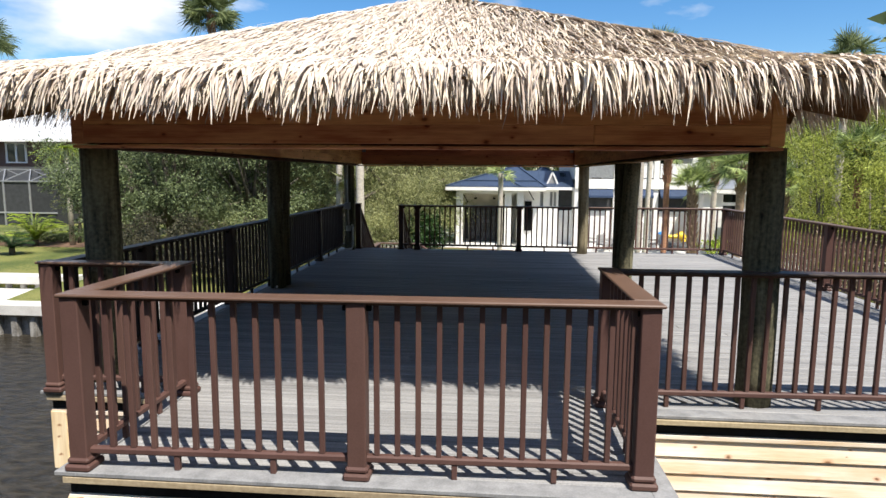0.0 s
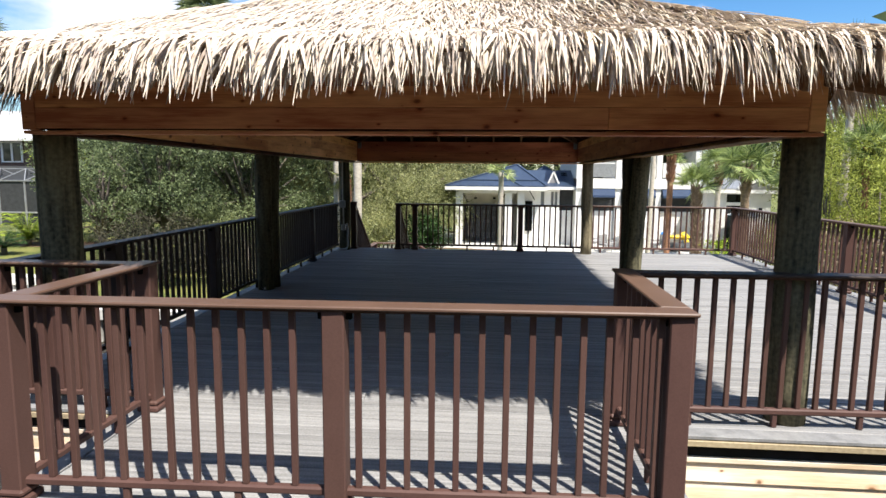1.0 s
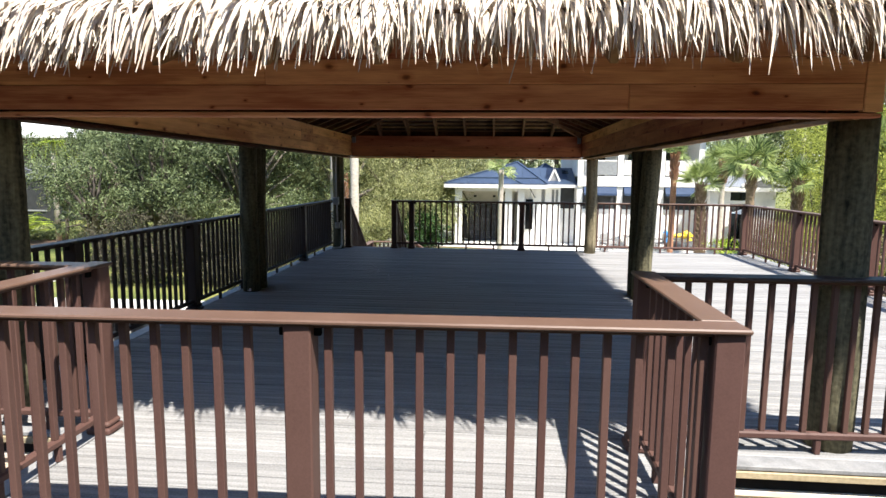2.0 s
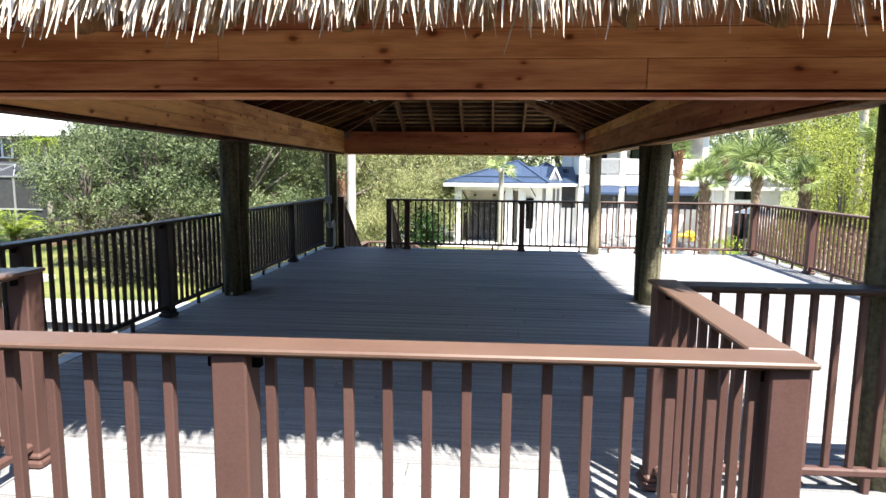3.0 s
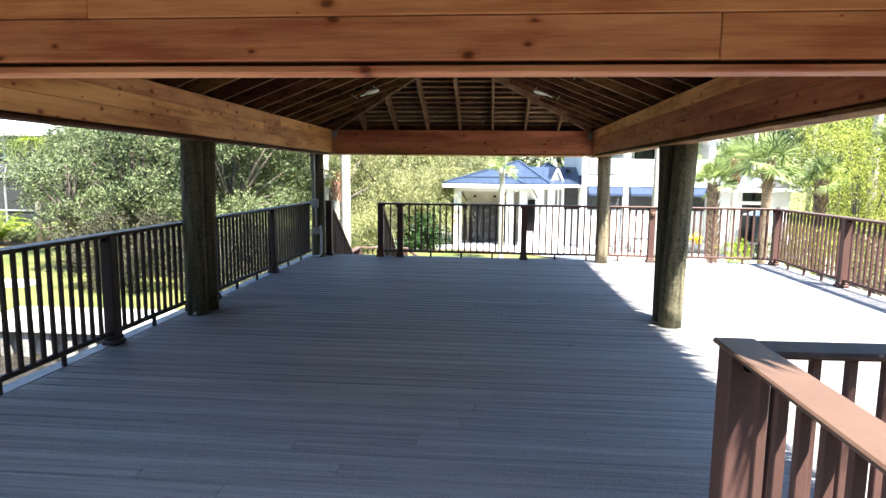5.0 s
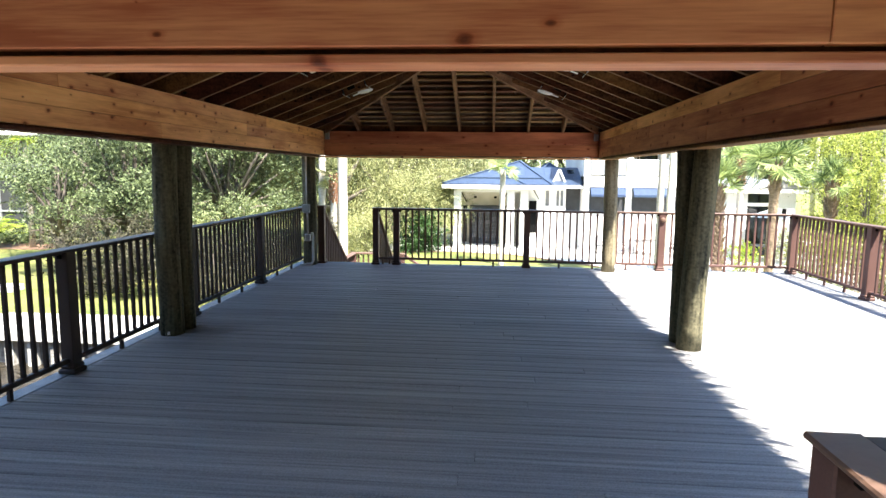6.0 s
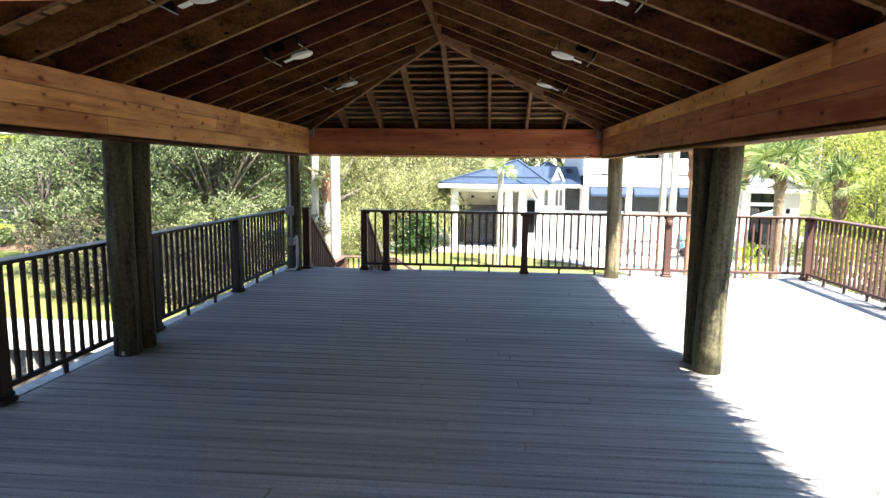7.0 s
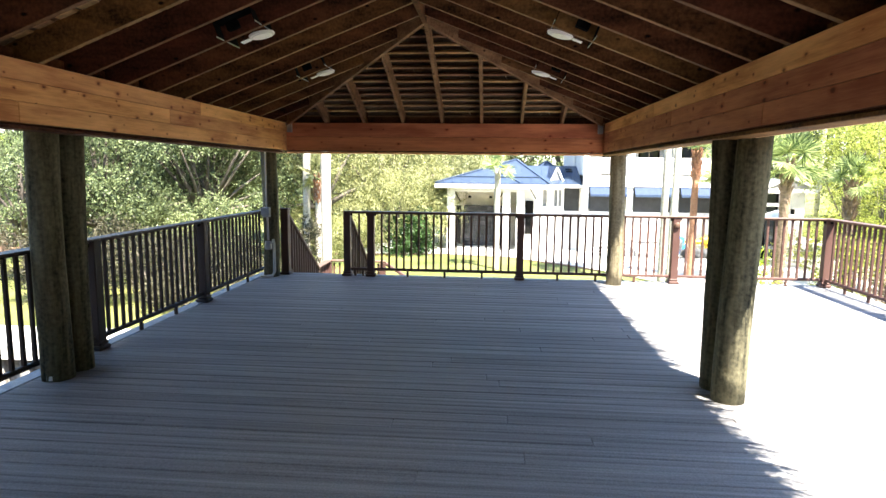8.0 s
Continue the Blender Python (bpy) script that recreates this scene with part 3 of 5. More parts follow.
railing("short brown railing beside the corner pole", [(lf, bl0)], [lf], [((LX - 0.0725, lf[1]), (BL - 0.0735, bl0[1]))], RT=1.08)
lys = [lf[1], 1.1, 3.12, 5.18, 7.32, RY - 0.1]
# same brown railing; its shade is in the darker rail and cap colours
railing("brown railing along the side of the deck, darkened for shade", chain(*[(LX, y) for y in lys]), [(LX, y) for y in lys[1:-1]],
        [((LX, lf[1] + 0.0735), (LX, RY - 0.02))], wood=SHADERAIL, cap=SHADECAP)
rys = [rf[1], 1.2, 3.2, 5.2, 7.28, RY]
railing("brown railing along the sunlit side of the deck", chain(*[(RX, y) for y in rys]), [(RX, y) for y in rys],
        [((RX, rf[1] - 0.0725), (RX, RY + 0.0725))])
bxs = [-1.56, -1.17, 1.25, 3.66, RX]
back = railing("brown railing across the back of the deck", chain(*[(x, RY) for x in bxs]), [(x, RY) for x in bxs[:-1]],
               [((-1.63, RY), (RX - 0.0735, RY))])
V, F = tube([(3.66, RY - 0.065, 0.93), (3.66, RY - 0.09, 0.93), (3.66, RY - 0.1, 0.93)], [0.045, 0.045, 0.03], 16)
raw("post_light", V, F, CAPBROWN, back, True, "small round brown light on the post")


# ---- stairs at the back ----
def stairs():
    t = thing("staircase", "brown railed stairs going down to the lawn", "stairs", (-2.1, 10.6, -1.2))
    steps, rise, run, y0 = 7, 0.175, 0.275, DY1
    for i in range(1, steps):
        piece("tread", (1.0, run + 0.02, 0.03), (-2.08, y0 + run * (i - 0.5), -rise * i - 0.015), DECK, t, 0.004)
        piece("riser", (1.0, 0.02, rise - 0.03), (-2.08, y0 + run * (i - 1) + 0.012, -rise * (i - 0.5) - 0.015), BROWN, t, 0.002)
    yl, zl = y0 + run * (steps - 1), -rise * steps
    piece("landing", (1.3, 1.1, 0.04), (-2.1, yl + 0.56, zl + 0.02), DECK, t, 0.004)
    for x in (-2.66, -1.5):
        for y in (yl + 0.1, yl + 1.05):
            if x < -2 or y > yl + 0.5:
                piece("landing_post", (0.125, 0.125, 1.0 - GZ + zl), (x, y, (zl + 1.0 + GZ) / 2), BROWN, t, 0.006)
    span("landing_cap", (-2.73, yl + 1.06, zl + 1.03), (-1.43, yl + 1.06, zl + 1.03), 0.14, 0.035, CAPBROWN, t, 0.012)
    span("landing_side_cap", (-2.66, yl + 0.05, zl + 1.03), (-2.66, yl + 0.98, zl + 1.03), 0.14, 0.035, CAPBROWN, t, 0.012)
    span("landing_rail", (-2.7, yl + 1.06, zl + 0.12), (-1.5, yl + 1.06, zl + 0.12), 0.05, 0.045, BROWN, t, 0.008)
    span("lower_stair_rail", (-1.45, yl + 1.06, zl + 1.0), (0.35, yl + 1.06, zl - 0.15), 0.09, 0.06, BROWN, t, 0.012)
    piece("lower_newel", (0.125, 0.125, 1.05), (0.38, yl + 1.06, GZ + 0.525), BROWN, t, 0.006)
    x = -2.55
    while x < -1.55:
        piece("baluster", (0.036, 0.036, 0.86), (x, yl + 1.06, zl + 0.56), BROWN, t, 0.003)
        x += 0.119
    for y in np.arange(yl + 0.2, yl + 0.95, 0.119):
        piece("baluster", (0.036, 0.036, 0.86), (-2.66, y, zl + 0.56), BROWN, t, 0.003)
    for x in (-2.6, -1.56):
        h = Vector((0, 0, 1))
        a, b = Vector((x, RY + 0.06, 1.0)), Vector((x, yl + 0.05, zl + 1.0))
        span("stair_rail", a, b, 0.09, 0.06, BROWN, t, 0.012)
        span("stair_bottom_rail", a - h * 0.86, b - h * 0.86, 0.05, 0.045, BROWN, t, 0.008)
        span("stringer", Vector((x, DY1, -0.2)), Vector((x, yl, zl - 0.05)), 0.05, 0.26, BROWN, t, 0.005)
        for i in range(1, 14):
            q = a.lerp(b, i / 14)
            piece("baluster", (0.036, 0.036, 0.86), (q.x, q.y, q.z - 0.43), BROWN, t, 0.003)
    p = piece("newel_post", (0.125, 0.125, RT), (-2.6, RY, RT / 2), BROWN, t, 0.006)
    piece("base_trim", (0.172, 0.172, 0.045), (-2.6, RY, 0.0225), BROWN, p, 0.012)
    piece("post_cap", (0.15, 0.15, 0.03), (-2.6, RY, RT + 0.012), BROWN, p, 0.012)
    for i in range(1, 7):
        piece("lower_tread", (0.28, 1.0, 0.03), (-1.6 + 0.27 * i, yl + 0.56, zl - 0.17 * i), DECK, t, 0.004)


stairs()


# ---- pavilion ----
BZ0, BZ1 = 2.0, 2.45                  # beam underside and top
FI = -0.075
FO = -0.17                            # front face of the fascia
BO, BI = 2.71, 2.44                   # the corners' outer face, the side beams' inner face
SO = 2.655                            # the side beams' outer face
RO = 9.50                             # rear beam outer face; inner below
RI = 9.22
SLOPE = 0.39
pav = thing("pavilion", "open timber pavilion with a palm thatch roof on round poles", "pavilion", (0, 4.6, 0))
prng = random.Random(9)


def pole(x, y, r, z1, seed, lean=0.0):
    pts = [(x + lean * z / 2 + 0.012 * math.sin(z * 1.9 + seed), y + 0.01 * math.cos(z * 1.4 + seed), z) for z in np.linspace(-0.02, z1, 9)]
    V, F = tube(pts, [r * (1.0 - 0.02 * i / 8) for i in range(9)], 24, 0.025, seed)
    # the rear right pole's sunlight is put into its paler colour
    lit = x > 0 and y > 9
    return raw("pole", V, F, LITPOLE if lit else POLE, pav, True, "tan round pole with sunlight in its colour" if lit else "dark green-brown treated round pole")


for i, (x, y, r, lean) in enumerate(((-2.72, 0.10, 0.145, 0.06), (2.715, 0.08, 0.134, 0), (-2.757, 4.41, 0.121, 0.015), (-2.735, 4.66, 0.112, 0.02), (2.635, 4.51, 0.122, 0.05),
                                     (2.64, 4.77, 0.118, -0.05), (-2.765, 9.30, 0.125, 0), (2.693, 9.30, 0.12, 0))):
    pole(x, y, r, BZ0 + 0.01, i, lean)
piece("pole_tag", (0.05, 0.004, 0.04), (-2.735, 4.41 - 0.122, 0.03), LAMPWHITE, pav, 0.001)


def fascia(a, b, outward, material, rows, joints):
    """Courses of cedar boards on a beam, over a bottom plate; material: one, or one for each course from below."""
    a, b, o = Vector((*a, 0)), Vector((*b, 0)), Vector((*outward, 0))
    h = (BZ1 - BZ0 - 0.021) / rows
    for k in range(rows):
        z = BZ0 + 0.021 + h * (k + 0.5)
        cuts = [0] + joints[k % len(joints)] + [1]
        for u, v in zip(cuts, cuts[1:]):
            p, q = a.lerp(b, u), a.lerp(b, v)
            d = (q - p).normalized() * 0.0015
            s = o * (-0.019 + prng.uniform(-0.0015, 0.0015))
            span("beam_board", p + d + s + Vector((0, 0, z)), q - d + s + Vector((0, 0, z)), 0.038, h - 0.003, material[k] if isinstance(material, tuple) else material, pav, 0.003)


# front and rear beams run between the side beams' outer faces
fascia((-BO + 0.1, FO), (BO - 0.1, FO), (0, -1), CEDAR_X, 3, [[0.7605], [0.36], [0.6]])
fascia((-BI, FI), (BI, FI), (0, 1), CEDAR_X, 3, [[0.5], [0.3], [0.7]])
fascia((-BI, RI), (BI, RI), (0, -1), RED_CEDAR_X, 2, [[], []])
fascia((-BO + 0.1, RO), (BO - 0.1, RO), (0, 1), CEDAR_X, 3, [[0.4], [0.6], [0.5]])
for s in (-1, 1):
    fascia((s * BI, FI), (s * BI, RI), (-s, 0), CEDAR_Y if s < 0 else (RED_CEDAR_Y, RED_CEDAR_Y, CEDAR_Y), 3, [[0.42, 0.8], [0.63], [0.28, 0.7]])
    fascia((s * SO, FO + 0.1), (s * SO, RO - 0.1), (s, 0), CEDAR_Y, 3, [[0.5], [0.33], [0.66]])
    for y in (FO + 0.045, RO - 0.045):
        piece("corner_board", (0.1, 0.094, BZ1 - BZ0 - 0.012), (s * (BO - 0.048), y, (BZ0 + BZ1 + 0.012) / 2), CEDAR_X, pav, 0.004)
    mid = s * (SO + BI) / 2
    # shade under the side beams is put into the plates' dark colour
    span("bottom_plate", (mid - s * 0.014, FI + 0.015, BZ0 - 0.008), (mid - s * 0.014, RI - 0.015, BZ0 - 0.008), SO - BI - 0.03, 0.026, RAFTER, pav, 0.004)
    span("edge_strip", (s * (SO - 0.01), FI + 0.015, BZ0 - 0.006), (s * (SO - 0.01), RI - 0.015, BZ0 - 0.006), 0.034, 0.024, PLATE, pav, 0.004)
    span("beam_core", (mid, FI - 0.05, (BZ0 + BZ1) / 2 + 0.005), (mid, RI - 0.05, (BZ0 + BZ1) / 2 + 0.005), SO - BI - 0.085, BZ1 - BZ0 - 0.02, RAFTER, pav, 0)
for y, ya, yb in ((0, FO + 0.005, FI + 0.012), (1, RI - 0.012, RO + 0.005)):
    span("bottom_plate", (-BO, (ya + yb) / 2, BZ0 - 0.005), (BO, (ya + yb) / 2, BZ0 - 0.005), yb - ya, 0.024, CEDAR_X, pav, 0.004)
    span("beam_core", (-BI, (ya + yb) / 2, (BZ0 + BZ1) / 2 + 0.005), (BI, (ya + yb) / 2, (BZ0 + BZ1) / 2 + 0.005), max(0.02, yb - ya - 0.1), BZ1 - BZ0 - 0.02, RAFTER, pav, 0)

# roof frame
HYF, HYR = FO + BO, RO - BO            # ridge ends, front and rear
ORUN = 0.36                            # overhang past the beams
CY0, CY1, CX = FO, RO, BO


def under(run):
    """Height of the rafters' underside, run metres in from the beam's outer face."""
    return BZ1 - 0.098 + SLOPE * run


RD = 0.215
top_run = BO


def rafter(p, q, wood=RAFTER):
    a, b = Vector(p), Vector(q)
    a.z += RD / 2
    b.z += RD / 2
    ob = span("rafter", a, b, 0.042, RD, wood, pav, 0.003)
    if wood is RAFTER:                 # the lower edge is coloured paler than the sides, for light off the deck
        ob.data.materials.append(LITEDGE)
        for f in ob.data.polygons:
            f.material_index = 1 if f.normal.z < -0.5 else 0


for s in (-1, 1):
    y = -0.548
    while y < 9.6:
        run = min(top_run, y - CY0 if y < HYF else (CY1 - y if y > HYR else top_run))
        if run > 0.15:
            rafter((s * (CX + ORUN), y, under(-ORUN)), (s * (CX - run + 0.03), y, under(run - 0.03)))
        y += 0.512
for e, yb, sgn in ((0, CY0, 1), (1, CY1, -1)):
    for x in np.arange(-2.42, 2.5, 0.605):
        run = min(top_run, CX - abs(x))
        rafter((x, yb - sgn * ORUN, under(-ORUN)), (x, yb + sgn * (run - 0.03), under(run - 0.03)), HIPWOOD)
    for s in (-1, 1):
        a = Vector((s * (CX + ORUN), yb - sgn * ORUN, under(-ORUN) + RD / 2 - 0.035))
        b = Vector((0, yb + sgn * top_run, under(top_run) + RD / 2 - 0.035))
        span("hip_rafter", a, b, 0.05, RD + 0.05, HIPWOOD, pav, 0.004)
span("ridge_beam", (0, HYF - 0.05, under(top_run) + 0.06), (0, HYR + 0.05, under(top_run) + 0.06), 0.05, 0.24, RAFTER, pav, 0.004)

# boards added between the rafters over the beams, to block light at the eaves
for s in (-1, 1):
    span("blocking_board", (s * (BO - 0.07), FO + 0.09, BZ1 + 0.05), (s * (BO - 0.07), RO - 0.09, BZ1 + 0.05), 0.035, 0.11, RAFTER, pav, 0.002)
for y in (FO + 0.055, RO - 0.07):
    span("blocking_board", (-BO + 0.095, y, BZ1 + 0.05), (BO - 0.095, y, BZ1 + 0.05), 0.035, 0.11, RAFTER, pav, 0.002)

# battens across the rafters
run = -ORUN + 0.05
while run < top_run - 0.1:
    z = under(run) + RD + 0.012
    w = CX - run - 0.02
    for yb, sgn in ((CY0, 1), (CY1, -1)):
        y = yb + sgn * run
        ob = span("batten", (-w, y, z), (w, y, z), 0.138, 0.024, BATTEN, pav, 0.002)
        ob.rotation_euler.rotate_axis("Y", -sgn * math.atan(SLOPE))
    for s in (-1, 1):
        x = s * (CX - run)
        ob = span("batten", (x, CY0 + run + 0.02, z), (x, CY1 - run - 0.02, z), 0.138, 0.024, BATTEN, pav, 0.002)
        ob.rotation_euler.rotate_axis("Y", s * math.atan(SLOPE))
    run += 0.166


# thatch: an underlayer and thousands of dry leaflets
EAVE = 0.62                             # overhang of the thatch


def roof_z(run):
    return 2.63 + (0.445 if run > 0 else 0.27) * run


def shell():
    V, F = [], []
    runs = [-EAVE + 0.05, -0.4, -0.2, 0.0, 0.6, 1.3, 2.0, top_run]
    for lower in (False, True):
        for r in runs:
            z = roof_z(r) - 0.05 if not lower else roof_z(r) - 0.07
            ym0, ym1 = CY0 + r, CY1 - r
            x = CX - r
            V += [(-x, ym0, z), (x, ym0, z), (x, ym1, z), (-x, ym1, z)]
    n = len(runs)
    for lower in (0, 1):
        o = lower * n * 4
        for i in range(n - 1):
            for k in range(4):
                f = (o + i * 4 + k, o + i * 4 + (k + 1) % 4, o + (i + 1) * 4 + (k + 1) % 4, o + (i + 1) * 4 + k)
                F.append(f[::-1] if lower else f)
    for k in range(4):
        F.append((k, n * 4 + k, n * 4 + (k + 1) % 4, (k + 1) % 4))
    return V, F


def blades():
    r = random.Random(21)
    V, F = [], []

    def blade(base, down, side, up, length, width, droop, curl, lift=0.012):
        o = len(V)
        segs = 4
        for i in range(segs + 1):
            u = i / segs
            c = base + down * (length * u) - Vector((0, 0, 1)) * (droop * u * u) + side * (curl * u * u) + up * (lift * math.sin(u * 3.0))
            w = width * (0.55 + 0.9 * u - 1.4 * u * u) + 0.001
            V.append(c - side * w * 0.5)
            V.append(c + side * w * 0.5 + up * width * 0.18)
        for i in range(segs):
            a = o + 2 * i
            F.append((a, a + 1, a + 3, a + 2))

    faces = ((0, -1), (1, 0), (0, 1), (-1, 0))
    for k, (ox, oy) in enumerate(faces):
        out = Vector((ox, oy, 0))
        along = Vector((-oy, ox, 0))
        near = k == 0
        run = -EAVE
        while run < top_run + 0.05:
            # distance along the eave
            half = (CX - run) if oy else (CY1 - CY0) / 2 - run
            centre = Vector((0, (CY0 + CY1) / 2, 0)) + out * ((CY1 - CY0) / 2 - run if oy else CX - run)
            edge = run < -EAVE + 0.28
            step = (0.0085 if edge else 0.0115) if near else (0.012 if edge else 0.017)
            if half <= 0.02:
                half = 0.05
            count = int(2 * half / step)
            for _ in range(count):
                s = r.uniform(-half, half)
                rr = run + r.uniform(-0.06, 0.06)
                p = centre + along * s + out * (run - rr)
                if p.y > 3.2 and r.random() < 0.5:
                    continue
                p.z = roof_z(rr) + (r.uniform(-0.01, 0.045) if near else r.uniform(-0.03, 0.015))
                down = (out + Vector((0, 0, -(0.41 if rr > 0.1 else 0.27) - r.uniform(0.0, 0.14)))).normalized()
                skew = r.gauss(0, 0.16) + 0.3 * (s / half)
                down = (down + along * skew).normalized()
                side = down.cross(Vector((0, 0, 1))).normalized()
                up = side.cross(down).normalized()
                side = (side + up * (r.uniform(-0.6, 0.6) if edge else r.uniform(-0.25, 0.25))).normalized()
                if edge:
                    tuft = 0.74 + 0.42 * noise.noise(Vector((s * 2.6, k * 7.0, 0.3))) + 0.22 * noise.noise(Vector((s * 9.0, k * 7.0, 4.0)))
                    blade(p - out * 0.15 + Vector((0, 0, 0.03)), down, side, up, tuft * (r.uniform(0.25, 0.38) if near else r.uniform(0.20, 0.33) if k == 1 else r.uniform(0.30, 0.48)), r.uniform(0.019, 0.04), r.choice((0.06, 0.12, 0.16, 0.22)) + r.uniform(0, 0.09) + (0.03 if k > 1 else 0), r.gauss(0, 0.05), 0.035)
                else:
                    blade(p, down, side, up, r.uniform(0.26, 0.46), r.uniform(0.011, 0.023), r.uniform(-0.02, 0.04), r.gauss(0, 0.04))
            run += 0.055 if edge else 0.095
    # hips and ridge: bundles laid across the edge
    for s in (-1, 1):
        for yb, sgn in ((CY0, 1), (CY1, -1)):
            for i in range(900):
                u = r.random()
                rr = -EAVE + 0.1 + u * (top_run + EAVE - 0.1)
                p = Vector((s * (CX - rr), yb + sgn * rr, roof_z(rr) + r.uniform(-0.025, 0.02)))
                ang = r.uniform(-1.0, 1.0)
                d = (Vector((s, -sgn, 0)).normalized() + Vector((s, sgn, 0)).normalized() * ang).normalized()
                down = (d + Vector((0, 0, -0.28))).normalized()
                side = down.cross(Vector((0, 0, 1))).normalized()
                blade(p, down, side, side.cross(down), r.uniform(0.3, 0.55), r.uniform(0.02, 0.04), r.uniform(0, 0.1), r.gauss(0, 0.06))
    for i in range(1500):
        p = Vector((r.uniform(-0.08, 0.08), r.uniform(HYF - 0.1, HYR + 0.1), roof_z(top_run) + r.uniform(0, 0.1)))
        d = Vector((r.choice((-1, 1)), r.gauss(0, 0.35), -0.3)).normalized()
        side = d.cross(Vector((0, 0, 1))).normalized()
        blade(p, d, side, side.cross(d), r.uniform(0.3, 0.5), r.uniform(0.02, 0.04), 0.05, r.gauss(0, 0.05))
    return V, F


V, F = shell()
raw("thatch_underlayer", V, F, THATCH_BASE, pav, False, "dark matted underlayer of the thatch")
V, F = blades()
tagged(raw("thatch", V, F, THATCH, pav, False, "sun-bleached dry palm leaf thatch with a ragged fringe"), kind="stuff")


# ---- lamps under the roof ----
def roof_lamp(x, y):
    """A downlight hung between two rafters: an open black box, two hanger bars, a round white trim at its far inner corner."""
    s = 1 if x > 0 else -1
    z = under(BO - abs(x)) + 0.004
    t = thing("ceiling_light", "white round downlight on a black box between rafters", "downlight", (x, y, z), "lights under the thatch roof")
    tilt = s * math.degrees(math.atan(SLOPE))
    m = pose(x, y, z, 0, tilt, 0)
    cx, cy, w, h = s * 0.07, -0.09, 0.34, 0.43
    part("backing_plate", block(w, h, 0.006, 0), LAMPBLACK, t, "black metal backing plate", m @ pose(cx, cy, 0.12))
    for dx in (-w / 2, w / 2):
        part("box_side", block(0.006, h, 0.12, 0), LAMPBLACK, t, "black metal box side", m @ pose(cx + dx, cy, 0.06))
        part("hanger_bar", block(0.0045, h + 0.03, 0.01, 0), METALGREY, t, "thin grey hanger bar", m @ pose(cx + dx + math.copysign(0.008, dx), cy, -0.002))
    part("junction_box", block(0.11, 0.10, 0.07, 0.006), LAMPBLACK, t, "black junction box", m @ pose(cx + s * 0.05, cy - 0.08, 0.075))
    d = m @ pose(-s * 0.02, 0.03, -0.012, 0, -tilt * 0.3, 0)
    for name, r0, r1, h1, dz in (("trim_disc", 0.108, 0.114, 0.016, 0.0), ("lens", 0.082, 0.088, 0.012, -0.01)):
        bm = bmesh.new()
        bmesh.ops.create_cone(bm, cap_ends=True, segments=32, radius1=r0, radius2=r1, depth=h1)
        part(name, bm, LAMPWHITE, t, "", d @ pose(0, 0, dz))
    part("bracket", block(0.085, 0.07, 0.006, 0.001), LAMPWHITE, t, "white metal bracket", m @ pose(s * 0.135, 0.045, -0.004))
    V, F = tube([m @ Vector((cx, cy - 0.05, 0.05)), m @ Vector((cx - s * 0.03, cy + 0.02, 0.02)), m @ Vector((-s * 0.02, 0.02, 0.0))], [0.006] * 3, 6)
    raw("cable", V, F, LAMPBLACK, t, True)


for y in (1.12, 3.17, 5.24, 7.30):
    roof_lamp(-1.30, y)
    roof_lamp(1.355, y - 0.03)
for s in (-1, 1):
    piece("hanger_bracket", (0.075, 0.05, 0.15), (s * (BI - 0.06), RI - 0.028, BZ1 - 0.075), METALGREY, pav, 0.004)


# ---- electrical boxes on the rear pole ----
def outlet():
    t = thing("outlet_box", "grey weatherproof outlet boxes and conduit on the pole", "outlet box", (-2.72, 9.16, 0.6))
    piece("upper_box", (0.12, 0.09, 0.16), (-2.77, 9.14, 1.05), METALGREY, t, 0.012)
    piece("cover", (0.14, 0.02, 0.12), (-2.77, 9.088, 1.06), METALGREY, t, 0.008)
    piece("lower_box", (0.10, 0.08, 0.13), (-2.75, 9.145, 0.52), METALGREY, t, 0.012)
    for pts, r in (([(-2.77, 9.15, 1.1), (-2.77, 9.16, 2.0)], 0.013), ([(-2.75, 9.15, 0.6), (-2.76, 9.15, 1.0)], 0.016),
                   ([(-2.67, 9.13, 0.62), (-2.65, 9.12, 0.55), (-2.65, 9.12, 0.1), (-2.68, 9.1, 0.04), (-2.78, 9.08, 0.03), (-2.86, 9.07, 0.03)], 0.022)):
        V, F = tube(pts, [r] * len(pts), 10)
        raw("conduit", V, F, PVC, t, True)


outlet()


# ---- house and cabana behind the lawn ----
HY = 32.0


